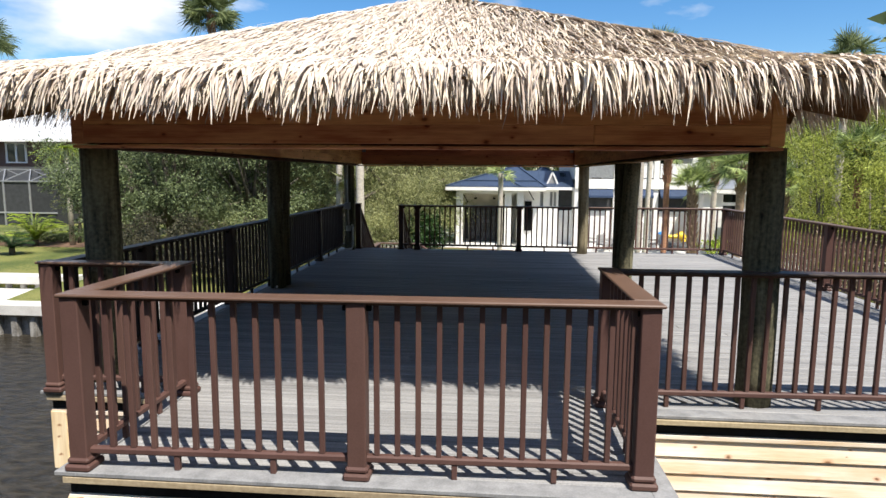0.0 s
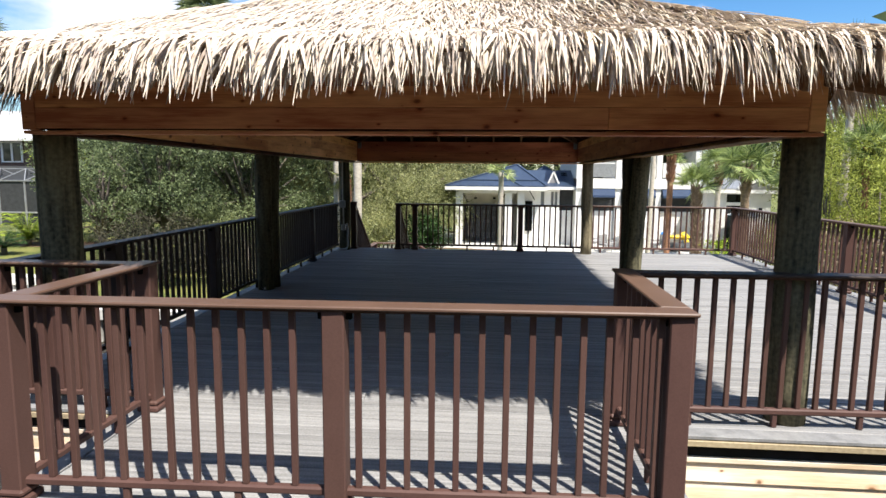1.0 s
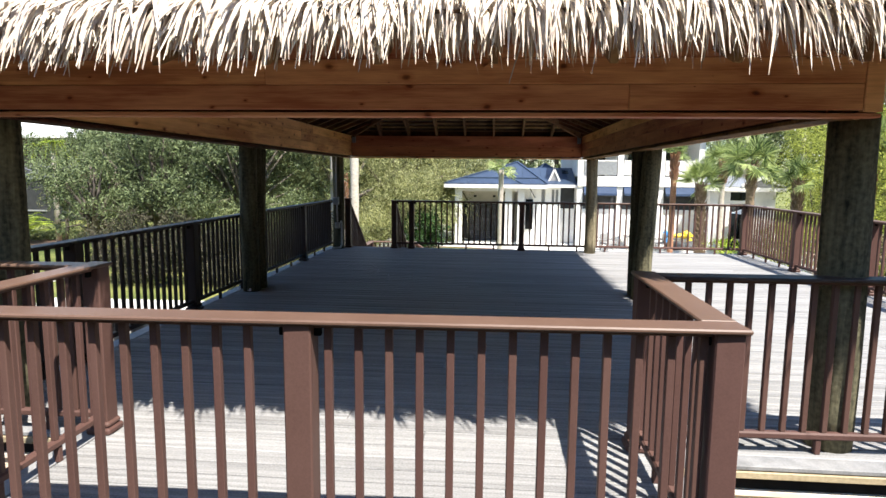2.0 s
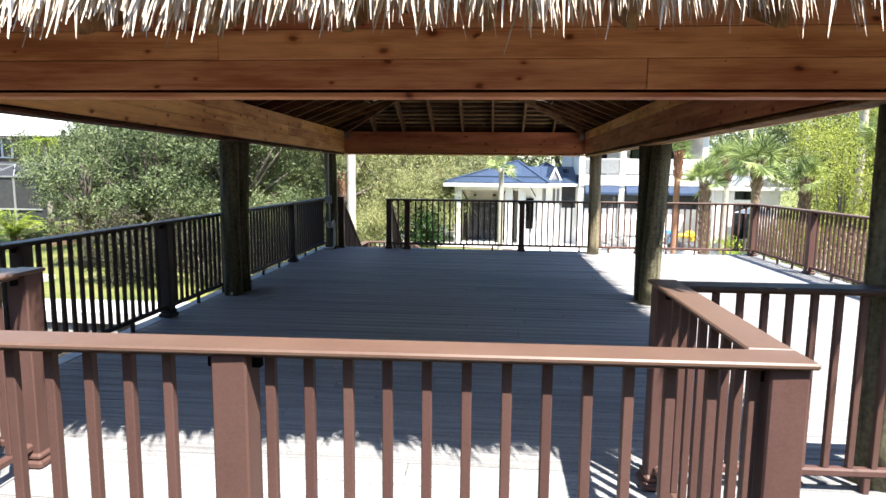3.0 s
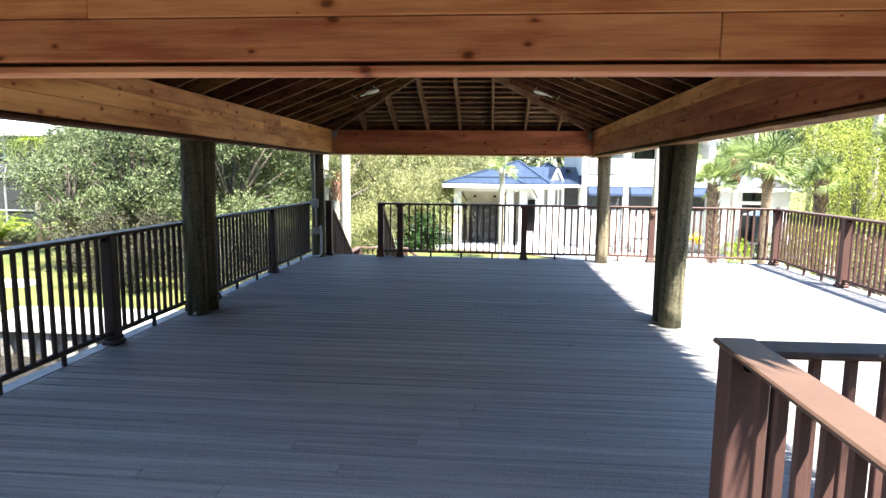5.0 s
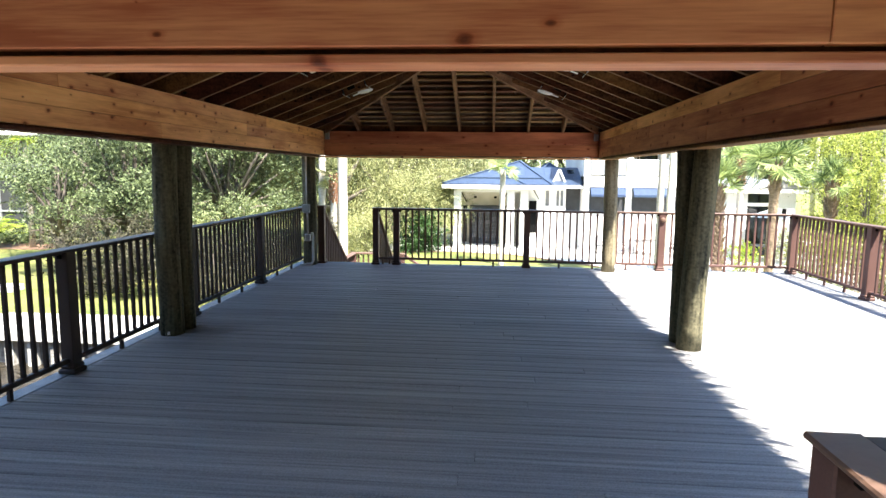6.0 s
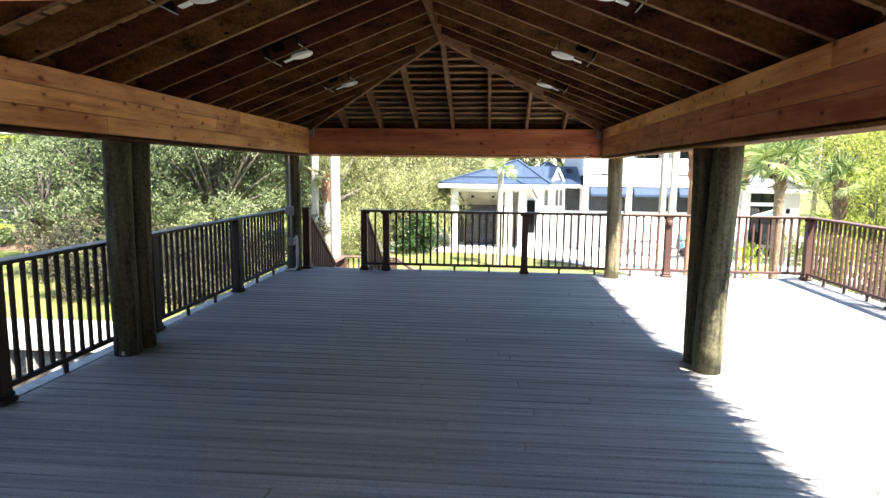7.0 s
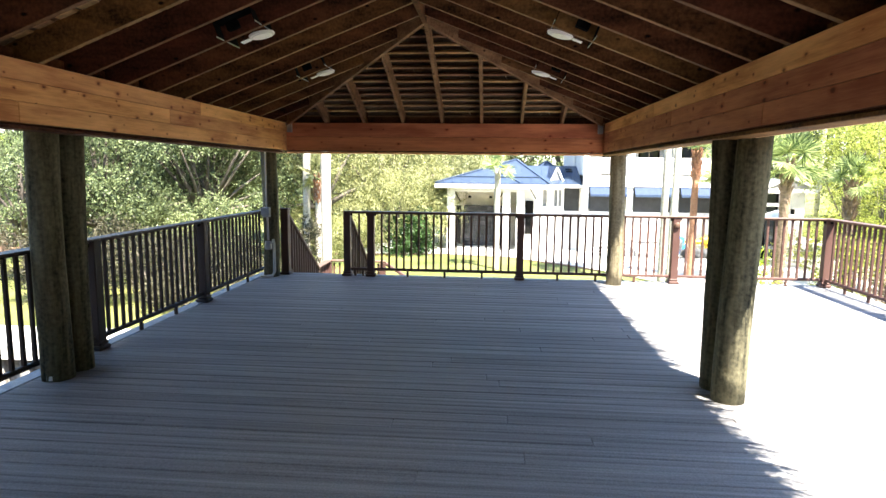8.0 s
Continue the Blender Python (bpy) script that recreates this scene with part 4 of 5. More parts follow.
def hip_roof(name, x0, x1, y0, y1, z0, slope, parent, material, over=0.45, seams=True):
    """A hipped metal roof with a fascia and raised seams."""
    x0, x1, y0, y1 = x0 - over, x1 + over, y0 - over, y1 + over
    half = min(x1 - x0, y1 - y0) / 2
    zr = z0 + half * slope
    if x1 - x0 > y1 - y0:
        r0, r1 = (x0 + half, (y0 + y1) / 2, zr), (x1 - half, (y0 + y1) / 2, zr)
        F = [(0, 1, 5, 4), (1, 2, 5), (2, 3, 4, 5), (3, 0, 4)]
    else:
        r0, r1 = ((x0 + x1) / 2, y0 + half, zr), ((x0 + x1) / 2, y1 - half, zr)
        F = [(0, 1, 4), (1, 2, 5, 4), (2, 3, 5), (3, 0, 4, 5)]
    V = [(x0, y0, z0), (x1, y0, z0), (x1, y1, z0), (x0, y1, z0), r0, r1]
    lower = [(x, y, z - 0.05) for x, y, z in V[:4]]
    roof = raw(name, V + lower, F + [(9, 8, 7, 6), (0, 6, 7, 1), (1, 7, 8, 2), (2, 8, 9, 3), (3, 9, 6, 0)], material, parent)
    for a, b in ((0, 4), (3, 4 if x1 - x0 > y1 - y0 else 5), (1, 5 if x1 - x0 > y1 - y0 else 4), (2, 5), (4, 5)):
        span("hip_cap", Vector(V[a]) + Vector((0, 0, 0.02)), Vector(V[b]) + Vector((0, 0, 0.02)), 0.12, 0.05, material, roof, 0.01)
    for a, b in ((0, 1), (1, 2), (2, 3), (3, 0)):
        p, q = Vector(V[a]), Vector(V[b])
        span("fascia_board", p - Vector((0, 0, 0.16)), q - Vector((0, 0, 0.16)), 0.05, 0.2, WHITE, roof, 0.004)
        n = int((q - p).length / 0.45)
        for i in range(1, n if seams else 0):
            s = p.lerp(q, i / n)
            d = min(i / n, 1 - i / n) * (q - p).length
            reach = min(d, half)
            inn = Vector((-(q - p).y, (q - p).x, 0)).normalized()
            e = s + inn * reach + Vector((0, 0, reach * slope))
            if reach > 0.2:
                span("seam", s + Vector((0, 0, 0.012)), e + Vector((0, 0, 0.012)), 0.03, 0.03, material, roof, 0)
    return roof


def wall_box(name, x0, x1, y0, y1, z0, z1, material, parent, label=""):
    return part(name, block(x1 - x0, y1 - y0, z1 - z0, 0.01), material, parent, label, pose((x0 + x1) / 2, (y0 + y1) / 2, (z0 + z1) / 2))


def cabana():
    t = thing("cabana", "white pool cabana with a blue metal hip roof", "cabana", (0.8, HY + 2, GZ))
    z1 = 0.98
    for a, b in ((-1.62, -1.21), (1.34, 1.75), (2.08, 2.50)):
        wall_box("column", a, b, HY, HY + 0.4, GZ, z1, WHITE, t)
    wall_box("lintel", -1.62, 2.5, HY + 0.02, HY + 0.36, 0.66, z1, WHITE, t)
    wall_box("back_wall", -1.62, 2.62, HY + 2.6, HY + 2.8, GZ, z1, CREAM, t)
    wall_box("side_wall", -1.62, -1.45, HY + 0.4, HY + 2.6, GZ, z1, CREAM, t)
    wall_box("ceiling", -1.7, 2.6, HY + 0.1, HY + 2.7, z1 - 0.04, z1, WHITE, t)
    wall_box("side_wall", 1.57, 1.73, HY + 0.4, HY + 2.6, GZ, z1, WHITE, t)
    fp = wall_box("fireplace", -0.82, 1.42, HY + 2.0, HY + 2.6, GZ, -0.2, DARKSTONE, t, "dark stacked stone fireplace wall")
    rs = random.Random(3)
    for k in range(11):
        x = -0.82
        while x < 1.41:
            w = min(rs.uniform(0.2, 0.5), 1.42 - x)
            piece("stone", (w - 0.012, 0.04 + rs.uniform(0, 0.04), 0.19), (x + w / 2, HY + 1.99, GZ + 0.11 + k * 0.2), DARKSTONE, fp, 0.01)
            x += w
    for x in (-1.0, 1.18):
        wall_box("side_curtain", x - 0.12, x + 0.12, HY + 0.45, HY + 0.5, GZ + 0.3, -0.1, LAMPBLACK, t)
    for x in (-0.5, 0.7):
        wall_box("wall_light", x - 0.08, x + 0.08, HY + 2.4, HY + 2.6, 0.22, 0.34, LAMPBLACK, t)
    # wing to the right with a doorway and narrow windows
    w0 = HY + 0.6
    wall_box("wing_wall", 2.5, 3.5, w0, w0 + 0.3, GZ, z1, WHITE, t)
    wall_box("wing_wall", 3.71, 4.1, w0, w0 + 0.3, GZ, z1, WHITE, t)
    wall_box("wing_base", 3.5, 3.71, w0, w0 + 0.3, GZ, -0.08, WHITE, t)
    wall_box("wing_head", 3.5, 3.71, w0, w0 + 0.3, 0.78, z1, WHITE, t)
    wall_box("window_pane", 3.5, 3.71, w0 + 0.16, w0 + 0.2, -0.08, 0.78, SHADOWGREY, t, "narrow grey window")
    wall_box("wing_base", 4.1, 4.62, w0 + 0.02, w0 + 0.3, GZ, -0.08, WHITE, t)
    wall_box("wing_head", 4.1, 4.62, w0 + 0.02, w0 + 0.3, 0.78, z1, WHITE, t)
    for x in (4.1, 4.32):
        wall_box("window_pane", x, x + 0.17, w0 + 0.16, w0 + 0.2, -0.08, 0.78, SHADOWGREY, t, "narrow grey window")
    for x in (4.27, 4.49):
        wall_box("mullion", x, x + 0.06 if x < 4.4 else 4.62, w0 + 0.02, w0 + 0.3, -0.08, 0.78, WHITE, t)
    wall_box("hanging_panel", 2.58, 3.0, w0 - 0.12, w0 - 0.02, -1.6, 0.2, LAMPBLACK, t, "tall black panel on the wall")
    for a, b in (((-1.2, 0.62), (-0.9, 0.1)), ((1.34, 0.62), (1.05, 0.1)), ((2.78, 0.85), (3.1, 0.3))):
        span("brace", (a[0], HY + 0.2, a[1]), (b[0], HY + 0.2, b[1]), 0.05, 0.05, LAMPBLACK, t, 0, "black diagonal brace")
    wall_box("screen_wall", 4.62, 5.5, w0 + 0.6, w0 + 0.66, -0.36, z1, SCREEN, t, "grey insect screen")
    wall_box("low_wall", 4.62, 5.5, w0 + 0.5, w0 + 0.7, GZ, -0.36, WHITE, t)
    wall_box("roof_deck", -1.7, 5.4, HY + 0.1, HY + 4.5, z1, z1 + 0.1, WHITE, t)
    zr, ap = z1 + 0.14, Vector((2.1, HY + 2.6, 2.42))
    C = [Vector(p) for p in ((-2.23, HY - 0.45, zr), (3.75, HY - 0.45, zr), (3.75, HY + 5.2, zr), (-2.23, HY + 5.2, zr))]
    roof = raw("roof", C + [ap] + [p - Vector((0, 0, 0.05)) for p in C], [(0, 1, 4), (1, 2, 4), (2, 3, 4), (3, 0, 4), (8, 7, 6, 5), (0, 5, 6, 1), (1, 6, 7, 2), (2, 7, 8, 3), (3, 8, 5, 0)], BLUEROOF, t)
    for i in range(4):
        p, q = C[i], C[(i + 1) % 4]
        span("hip_cap", p + Vector((0, 0, 0.03)), ap + Vector((0, 0, 0.03)), 0.14, 0.06, BLUEROOF, roof, 0.01)
        span("fascia_board", p - Vector((0, 0, 0.16)), q - Vector((0, 0, 0.16)), 0.05, 0.2, WHITE, roof, 0.004)
    foot = (ap.x - C[0].x) / (C[1].x - C[0].x)
    for i in range(1, 13):
        u = i / 13
        k = u / foot if u < foot else (1 - u) / (1 - foot)
        top = C[0].lerp(C[1], u).lerp(Vector((C[0].lerp(C[1], u).x, ap.y, ap.z)), k)
        span("seam", C[0].lerp(C[1], u) + Vector((0, 0, 0.015)), top + Vector((0, 0, 0.015)), 0.035, 0.04, BLUEROOF, roof, 0)
    span("roof_ledge", C[0].lerp(ap, 0.24) + Vector((0, 0, 0.03)), C[1].lerp(ap, 0.24) + Vector((0, 0, 0.03)), 0.1, 0.05, BLUEROOF, roof, 0.01)
    span("hip_cap", (2.26, HY - 0.42, zr + 0.03), (1.25, HY + 0.85, zr + 0.60), 0.12, 0.06, BLUEROOF, roof, 0.01)
    hip_roof("roof", 3.1, 5.3, HY + 5.6, HY + 10, 1.5, 0.72, t, BLUEROOF, 0.15)
    # ridged roof over the wing, up to the house wall
    xa, xb, ye, yr, yk, ze, zt = 2.3, 5.48, HY + 0.15, HY + 2.6, HY + 5.05, 1.12, 2.08
    top = [(xa, ye, ze), (xb, ye, ze), (xb, yr, zt), (xa, yr, zt), (xa, yk, ze), (xb, yk, ze)]
    wing = raw("wing_roof", top + [(x, y, z - 0.06) for x, y, z in top],
               [(0, 1, 2, 3), (3, 2, 5, 4), (9, 8, 7, 6), (10, 11, 8, 9), (0, 6, 7, 1), (4, 5, 11, 10), (0, 3, 9, 6), (3, 4, 10, 9), (1, 7, 8, 2), (2, 8, 11, 5)], BLUEROOF, t)
    for i in range(1, 8):
        x = xa + (xb - xa) * i / 8
        span("seam", (x, ye, ze + 0.015), (x, yr, zt + 0.015), 0.03, 0.03, BLUEROOF, wing, 0)
    span("fascia_board", (xa, ye - 0.02, ze - 0.12), (xb, ye - 0.02, ze - 0.12), 0.05, 0.16, WHITE, wing, 0.004)
    for y in (HY + 1.75, HY + 2.05):
        part("skylight", block(0.36, 0.16, 0.05, 0.01), GLASS, wing, "small dark skylight", pose(4.98, y, ze + (y - ye) * (zt - ze) / (yr - ye) + 0.03, math.degrees(math.atan2(zt - ze, yr - ye))))
    V = [(3.92, HY + 0.6, 1.3), (4.52, HY + 0.6, 1.3), (4.22, HY + 0.6, 1.95), (4.22, HY + 2.4, 1.95), (3.92, HY + 2.4, 1.3), (4.52, HY + 2.4, 1.3)]
    raw("dormer_roof", V, [(0, 2, 3, 4), (2, 1, 5, 3)], BLUEROOF, t)
    raw("dormer_gable", [(3.95, HY + 0.62, 1.26), (4.49, HY + 0.62, 1.26), (4.22, HY + 0.62, 1.88), (3.95, HY + 0.7, 1.26), (4.49, HY + 0.7, 1.26), (4.22, HY + 0.7, 1.88)],
        [(0, 1, 2), (3, 5, 4), (0, 3, 4, 1), (1, 4, 5, 2), (2, 5, 3, 0)], SHADOWGREY, t)
    for s in (-1, 1):
        span("barge_board", (4.22 + s * 0.34, HY + 0.58, 1.22), (4.22, HY + 0.58, 1.98), 0.06, 0.1, WHITE, t, 0.004)


def main_house():
    t = thing("house", "white two-storey house with balcony and blue awnings", "house", (9.5, HY + 5, GZ))
    x0, x1 = 5.5, 12.6
    wall_box("back_wall", x0, x1, HY + 3.0, HY + 3.3, GZ, 6.0, WHITE, t)
    wall_box("side_wall", x0, x0 + 0.3, HY + 0.4, HY + 9, GZ, 6.0, WHITE, t)
    wall_box("side_wall", x1 - 0.3, x1, HY + 0.4, HY + 9, GZ, 6.0, WHITE, t)
    wall_box("floor_band", x0, x1, HY - 0.1, HY + 3.0, 1.02, 1.6, WHITE, t)
    wall_box("upper_ceiling", x0, x1, HY - 0.1, HY + 3.0, 4.1, 4.6, WHITE, t)
    for a in (5.5, 7.78, 10.1, 12.28):
        wall_box("pier", a, a + 0.32, HY, HY + 0.4, GZ, 4.1, WHITE, t)
    for a, b in ((5.86, 7.74), (8.14, 10.06), (10.46, 12.26)):
        aw = part("awning", block(b - a, 0.04, 0.5, 0.005), AWNING, t, "blue cloth awning", pose((a + b) / 2, HY - 0.16, 0.82, -34))
        wall_box("valance", a, b, HY - 0.33, HY - 0.30, 0.5, 0.64, AWNING, aw)
        # added white wall, standing in for glare off the pool terrace
        wall_box("low_wall", a, b, HY + 0.2, HY + 0.3, GZ, -0.3, WHITE, t)
        wall_box("screen", a, b, HY + 0.22, HY + 0.25, -0.3, 1.0, SCREEN, t, "dark roll-down screen")
        wall_box("rail_glass", a, b, HY + 0.02, HY + 0.05, 1.68, 2.45, WHITE if a > 8 else METALGREY, t)
        wall_box("rail_top", a, b, HY, HY + 0.07, 2.45, 2.52, WHITE, t)
    for a, b, c, d in ((7.0, 7.5, 1.5, 3.6), (9.0, 10.05, 2.3, 3.3), (11.2, 12.2, 1.6, 3.4)):
        w = wall_box("window", a, b, HY + 2.93, HY + 2.99, c, d, GLASS, t)
        for u in (a, b):
            wall_box("window_frame", u - 0.05, u + 0.05, HY + 2.88, HY + 2.98, c - 0.05, d + 0.05, LAMPBLACK, w)
    hip_roof("roof", x0, x1, HY, HY + 9, 4.75, 0.42, t, BLUEROOF, 0.6, False)
    # lower wing
    a, b, y = 12.6, 16.1, HY - 1.2
    for u, v, p, q in ((a, 13.7, GZ, 0.95), (14.9, b, GZ, 0.95), (13.7, 14.9, 0.8, 0.95), (13.7, 14.9, 0.16, 0.34)):
        wall_box("wing_wall", u, v, y, y + 0.3, p, q, WHITE, t)
    for p, q in ((GZ, 0.16), (0.34, 0.8)):
        w = wall_box("wing_window", 13.7, 14.9, y + 0.14, y + 0.18, p, q, GLASS, t)
        for x in (13.72, 14.26, 14.8):
            wall_box("window_frame", x, x + 0.08, y + 0.08, y + 0.2, p, q, LAMPBLACK, w)
    wall_box("wall_lamp", 15.45, 15.6, y - 0.12, y, -0.2, 0.05, LAMPBLACK, t)
    wall_box("wing_side", b - 0.3, b, y + 0.3, HY + 6, GZ, 0.95, WHITE, t)
    wall_box("wing_side", a, a + 0.3, y + 0.3, HY + 6, GZ, 0.95, WHITE, t)
    hip_roof("roof", a, b, y, HY + 6, 1.12, 0.26, t, METALGREY, 0.35, False)
    for s in (-1, 1):
        span("barge_board", (15.2 + s * 1.1, y - 0.4, 1.15), (15.2, y - 0.4, 1.62), 0.08, 0.14, WHITE, t, 0.004)
    raw("gable", [(14.2, y - 0.37, 1.1), (16.2, y - 0.37, 1.1), (15.2, y - 0.37, 1.58), (14.2, y - 0.1, 1.1), (16.2, y - 0.1, 1.1), (15.2, y - 0.1, 1.58)],
        [(0, 1, 2), (3, 5, 4), (0, 3, 4, 1), (1, 4, 5, 2), (2, 5, 3, 0)], SHADOWGREY, t)


cabana()
main_house()


def patio_table(x, y, top):
    t = thing("patio_table", "grey patio table under a pale open parasol", "table", (x, y, GZ), "patio furniture by the pool")
    wall_box("tabletop", x - 0.6, x + 0.6, y - 0.5, y + 0.5, GZ + 0.7, GZ + 0.75, SHADOWGREY, t)
    for a in (-0.5, 0.5):
        for b in (-0.4, 0.4):
            wall_box("leg", x + a - 0.03, x + a + 0.03, y + b - 0.03, y + b + 0.03, GZ, GZ + 0.7, SHADOWGREY, t)
    V, F = tube([(x, y, GZ + 0.7), (x, y, GZ + top + 0.15)], [0.03, 0.03], 8)
    raw("parasol_pole", V, F, SHADOWGREY, t, True)
    bm = bmesh.new()
    bmesh.ops.create_cone(bm, cap_ends=True, segments=8, radius1=1.0, radius2=0.04, depth=0.36)
    part("parasol", bm, WHITE, t, "", pose(x, y, GZ + top))


def patio_chair(x, y, turn):
    t = thing("patio_chair", "dark patio armchair on the white terrace", "chair", (x, y, GZ), "patio furniture by the pool")
    m = pose(x, y, GZ, 0, 0, turn)
    for name, size, at in (("seat", (0.55, 0.55, 0.1), (0, 0, 0.42)), ("backrest", (0.55, 0.08, 0.5), (0, 0.26, 0.7)), ("armrest", (0.06, 0.55, 0.05), (-0.29, 0, 0.62)),
                           ("armrest", (0.06, 0.55, 0.05), (0.29, 0, 0.62)), ("leg", (0.05, 0.05, 0.4), (-0.25, -0.24, 0.2)), ("leg", (0.05, 0.05, 0.4), (0.25, -0.24, 0.2)),
                           ("leg", (0.05, 0.05, 0.4), (-0.25, 0.24, 0.2)), ("leg", (0.05, 0.05, 0.4), (0.25, 0.24, 0.2))):
        part(name, block(*size, 0.015), SHADOWGREY, t, "", m @ pose(*at))


patio_table(8.6, 30.6, 1.9)
patio_table(14.3, 29.6, 2.35)
for x, y, a in ((7.3, 30.4, 90), (9.9, 30.5, -90), (6.4, 30.9, 60), (13.0, 29.5, 90), (15.6, 29.6, -90), (6.9, 29.7, 40)):
    patio_chair(x, y, a)


def lumpy(name, size, at, material, parent, seed, label=""):
    """A soft rounded form: a squashed ball with low folds."""
    r = random.Random(seed)
    bm = bmesh.new()
    bmesh.ops.create_icosphere(bm, subdivisions=3, radius=1.0)
    off = Vector((r.uniform(0, 9), r.uniform(0, 9), r.uniform(0, 9)))
    for v in bm.verts:
        k = 1 + 0.22 * noise.noise(v.co * 2.2 + off)
        v.co = Vector((v.co.x * size[0] * k, v.co.y * size[1] * k, max(v.co.z, -0.8) * size[2] * k))
    for f in bm.faces:
        f.smooth = True
    return part(name, bm, material, parent, label, pose(*at))


def pool_cover(x, y):
    t = thing("pool_cover", "dark folded pool cover heaped on the terrace", "pool cover", (x, y, GZ))
    lumpy("fold", (0.6, 0.4, 0.3), (x - 0.45, y, GZ + 0.23), SHADOWDARK, t, 1)
    lumpy("fold", (0.65, 0.42, 0.29), (x + 0.45, y + 0.05, GZ + 0.22), SHADOWDARK, t, 2)


def pool_float(x, y):
    t = thing("pool_float", "yellow inflatable float with a blue end beside the pool", "pool float", (x, y, GZ))
    lumpy("tube", (0.72, 0.2, 0.13), (x, y, GZ + 0.74), YELLOW, t, 3)
    lumpy("tube", (0.26, 0.24, 0.26), (x + 0.32, y, GZ + 0.78), YELLOW, t, 4)
    lumpy("end", (0.17, 0.2, 0.2), (x - 0.82, y, GZ + 0.84), SKYBLUE, t, 5, "bright blue end")
    for u in (-0.75, 0.5):
        lumpy("base", (0.16, 0.16, 0.4), (x + u, y + 0.02, GZ + 0.32), SKYBLUE if u < 0 else YELLOW, t, 6)


pool_cover(11.3, 30.7)
pool_float(11.35, 31.5)


# ---- neighbour's house ----
def neighbour():
    t = thing("neighbour_house", "brown-sided house with a pale roof and white windows", "house", (-46, 50, GZ))
    x0, x1, y0 = -62.0, -35.2, 46.0
    wall_box("wall", x0, x1, y0, y0 + 12, GZ, 4.4, BROWNSIDING, t)
    hip_roof("roof", x0, x1, y0, y0 + 12, 4.6, 0.42, t, PALEROOF, 1.0, False)
    for x in (-42.6, -48.0):
        w = wall_box("window", x, x + 1.9, y0 - 0.04, y0 + 0.05, 2.6, 4.2, GLASS, t)
        for u in (x, x + 0.92, x + 1.84):
            wall_box("window_frame", u - 0.06, u + 0.12, y0 - 0.1, y0 - 0.02, 2.5, 4.3, WHITE, w)
        for z in (2.5, 4.2):
            wall_box("window_frame", x - 0.06, x + 1.96, y0 - 0.12, y0 - 0.01, z, z + 0.12, WHITE, w)
    p = thing("screened_porch", "grey framed screen enclosure in front of the house", "screen porch", (-44, 43, GZ))
    a, b, ya, zt = -60.0, -33.6, 40.0, 1.0
    for x in np.arange(a, b - 0.1, 2.2):
        wall_box("screen_panel", x + 0.06, x + 2.14, ya + 0.02, ya + 0.04, GZ, zt - 0.06, SCREEN, p)
        wall_box("frame_post", x - 0.06, x + 0.06, ya - 0.06, ya + 0.06, GZ, zt, METALGREY, p)
        top = Vector((x + 1.1, ya + 1.6, zt + 0.95))
        for q in ((x, ya, zt), (x + 2.2, ya, zt), (x, ya + 3.2, zt), (x + 2.2, ya + 3.2, zt)):
            span("roof_bar", q, top, 0.07, 0.07, METALGREY, p, 0)
        span("roof_bar", top, top + Vector((2.2, 0, 0)), 0.07, 0.07, METALGREY, p, 0)
    raw("screen_roof", [(a, ya, zt), (b, ya, zt), (b, y0 - 0.1, zt + 1.2), (a, y0 - 0.1, zt + 1.2), (a, ya, zt - 0.03), (b, ya, zt - 0.03), (b, y0 - 0.1, zt + 1.15), (a, y0 - 0.1, zt + 1.15)],
        [(0, 1, 2, 3), (7, 6, 5, 4), (0, 4, 5, 1), (1, 5, 6, 2), (2, 6, 7, 3), (3, 7, 4, 0)], SCREEN, p)
    wall_box("screen_panel", b - 0.04, b - 0.02, ya, y0, GZ, zt, SCREEN, p)
    for z in (GZ + 1.0, zt):
        wall_box("frame_rail", a, b, ya - 0.07, ya - 0.01, z - 0.06, z + 0.06, METALGREY, p)
    d = wall_box("screen_door", -41.0, -39.9, ya - 0.12, ya - 0.08, GZ, GZ + 2.3, METALGREY, p)
    for k in (0, 1):
        wall_box("door_screen", -40.85, -40.05, ya - 0.15, ya - 0.11, GZ + 0.2 + k * 1.05, GZ + 1.1 + k * 1.05, SCREEN, d)


neighbour()


# ---- plants ----
def leaf_cloud(r, centres, per, size, V, F, shape=0.45, droop=0.0):
    """Many small pointed leaves, set along short twigs that spring from clump centres (x, y, z, radius)."""
    for cx, cy, cz, cr in centres:
        for _ in range(int(per * cr * cr / 11) + 1):
            d = Vector((r.gauss(0, 1), r.gauss(0, 1), r.gauss(0, 0.85)))
            root = Vector((cx, cy, cz)) + d * cr * 0.48
            way = (d.normalized() + Vector((r.gauss(0, 0.6), r.gauss(0, 0.6), r.gauss(0, 0.5) + 0.15 - droop))).normalized()
            side = way.cross(Vector((r.gauss(0, 1), r.gauss(0, 1), r.gauss(0, 1)))).normalized()
            lift = side.cross(way)
            step = size * r.uniform(0.34, 0.55)
            for k in range(11):
                q = root + way * step * k - Vector((0, 0, (0.03 + 0.12 * droop) * step * k * k / 3))
                a = (way * r.uniform(0.2, 0.9) + side * (1 if k % 2 else -1) * r.uniform(0.4, 1.0) + lift * r.gauss(0, 0.5) - Vector((0, 0, droop * 0.8))).normalized()
                b = a.cross(Vector((r.gauss(0, 1), r.gauss(0, 1), r.gauss(0, 1)))).normalized()
                s = size * r.uniform(0.6, 1.4)
                o = len(V)
                V += [q, q + a * s * 0.5 + b * s * shape * 0.5, q + a * s, q + a * s * 0.5 - b * s * shape * 0.5]
                F.append((o, o + 1, o + 2, o + 3))


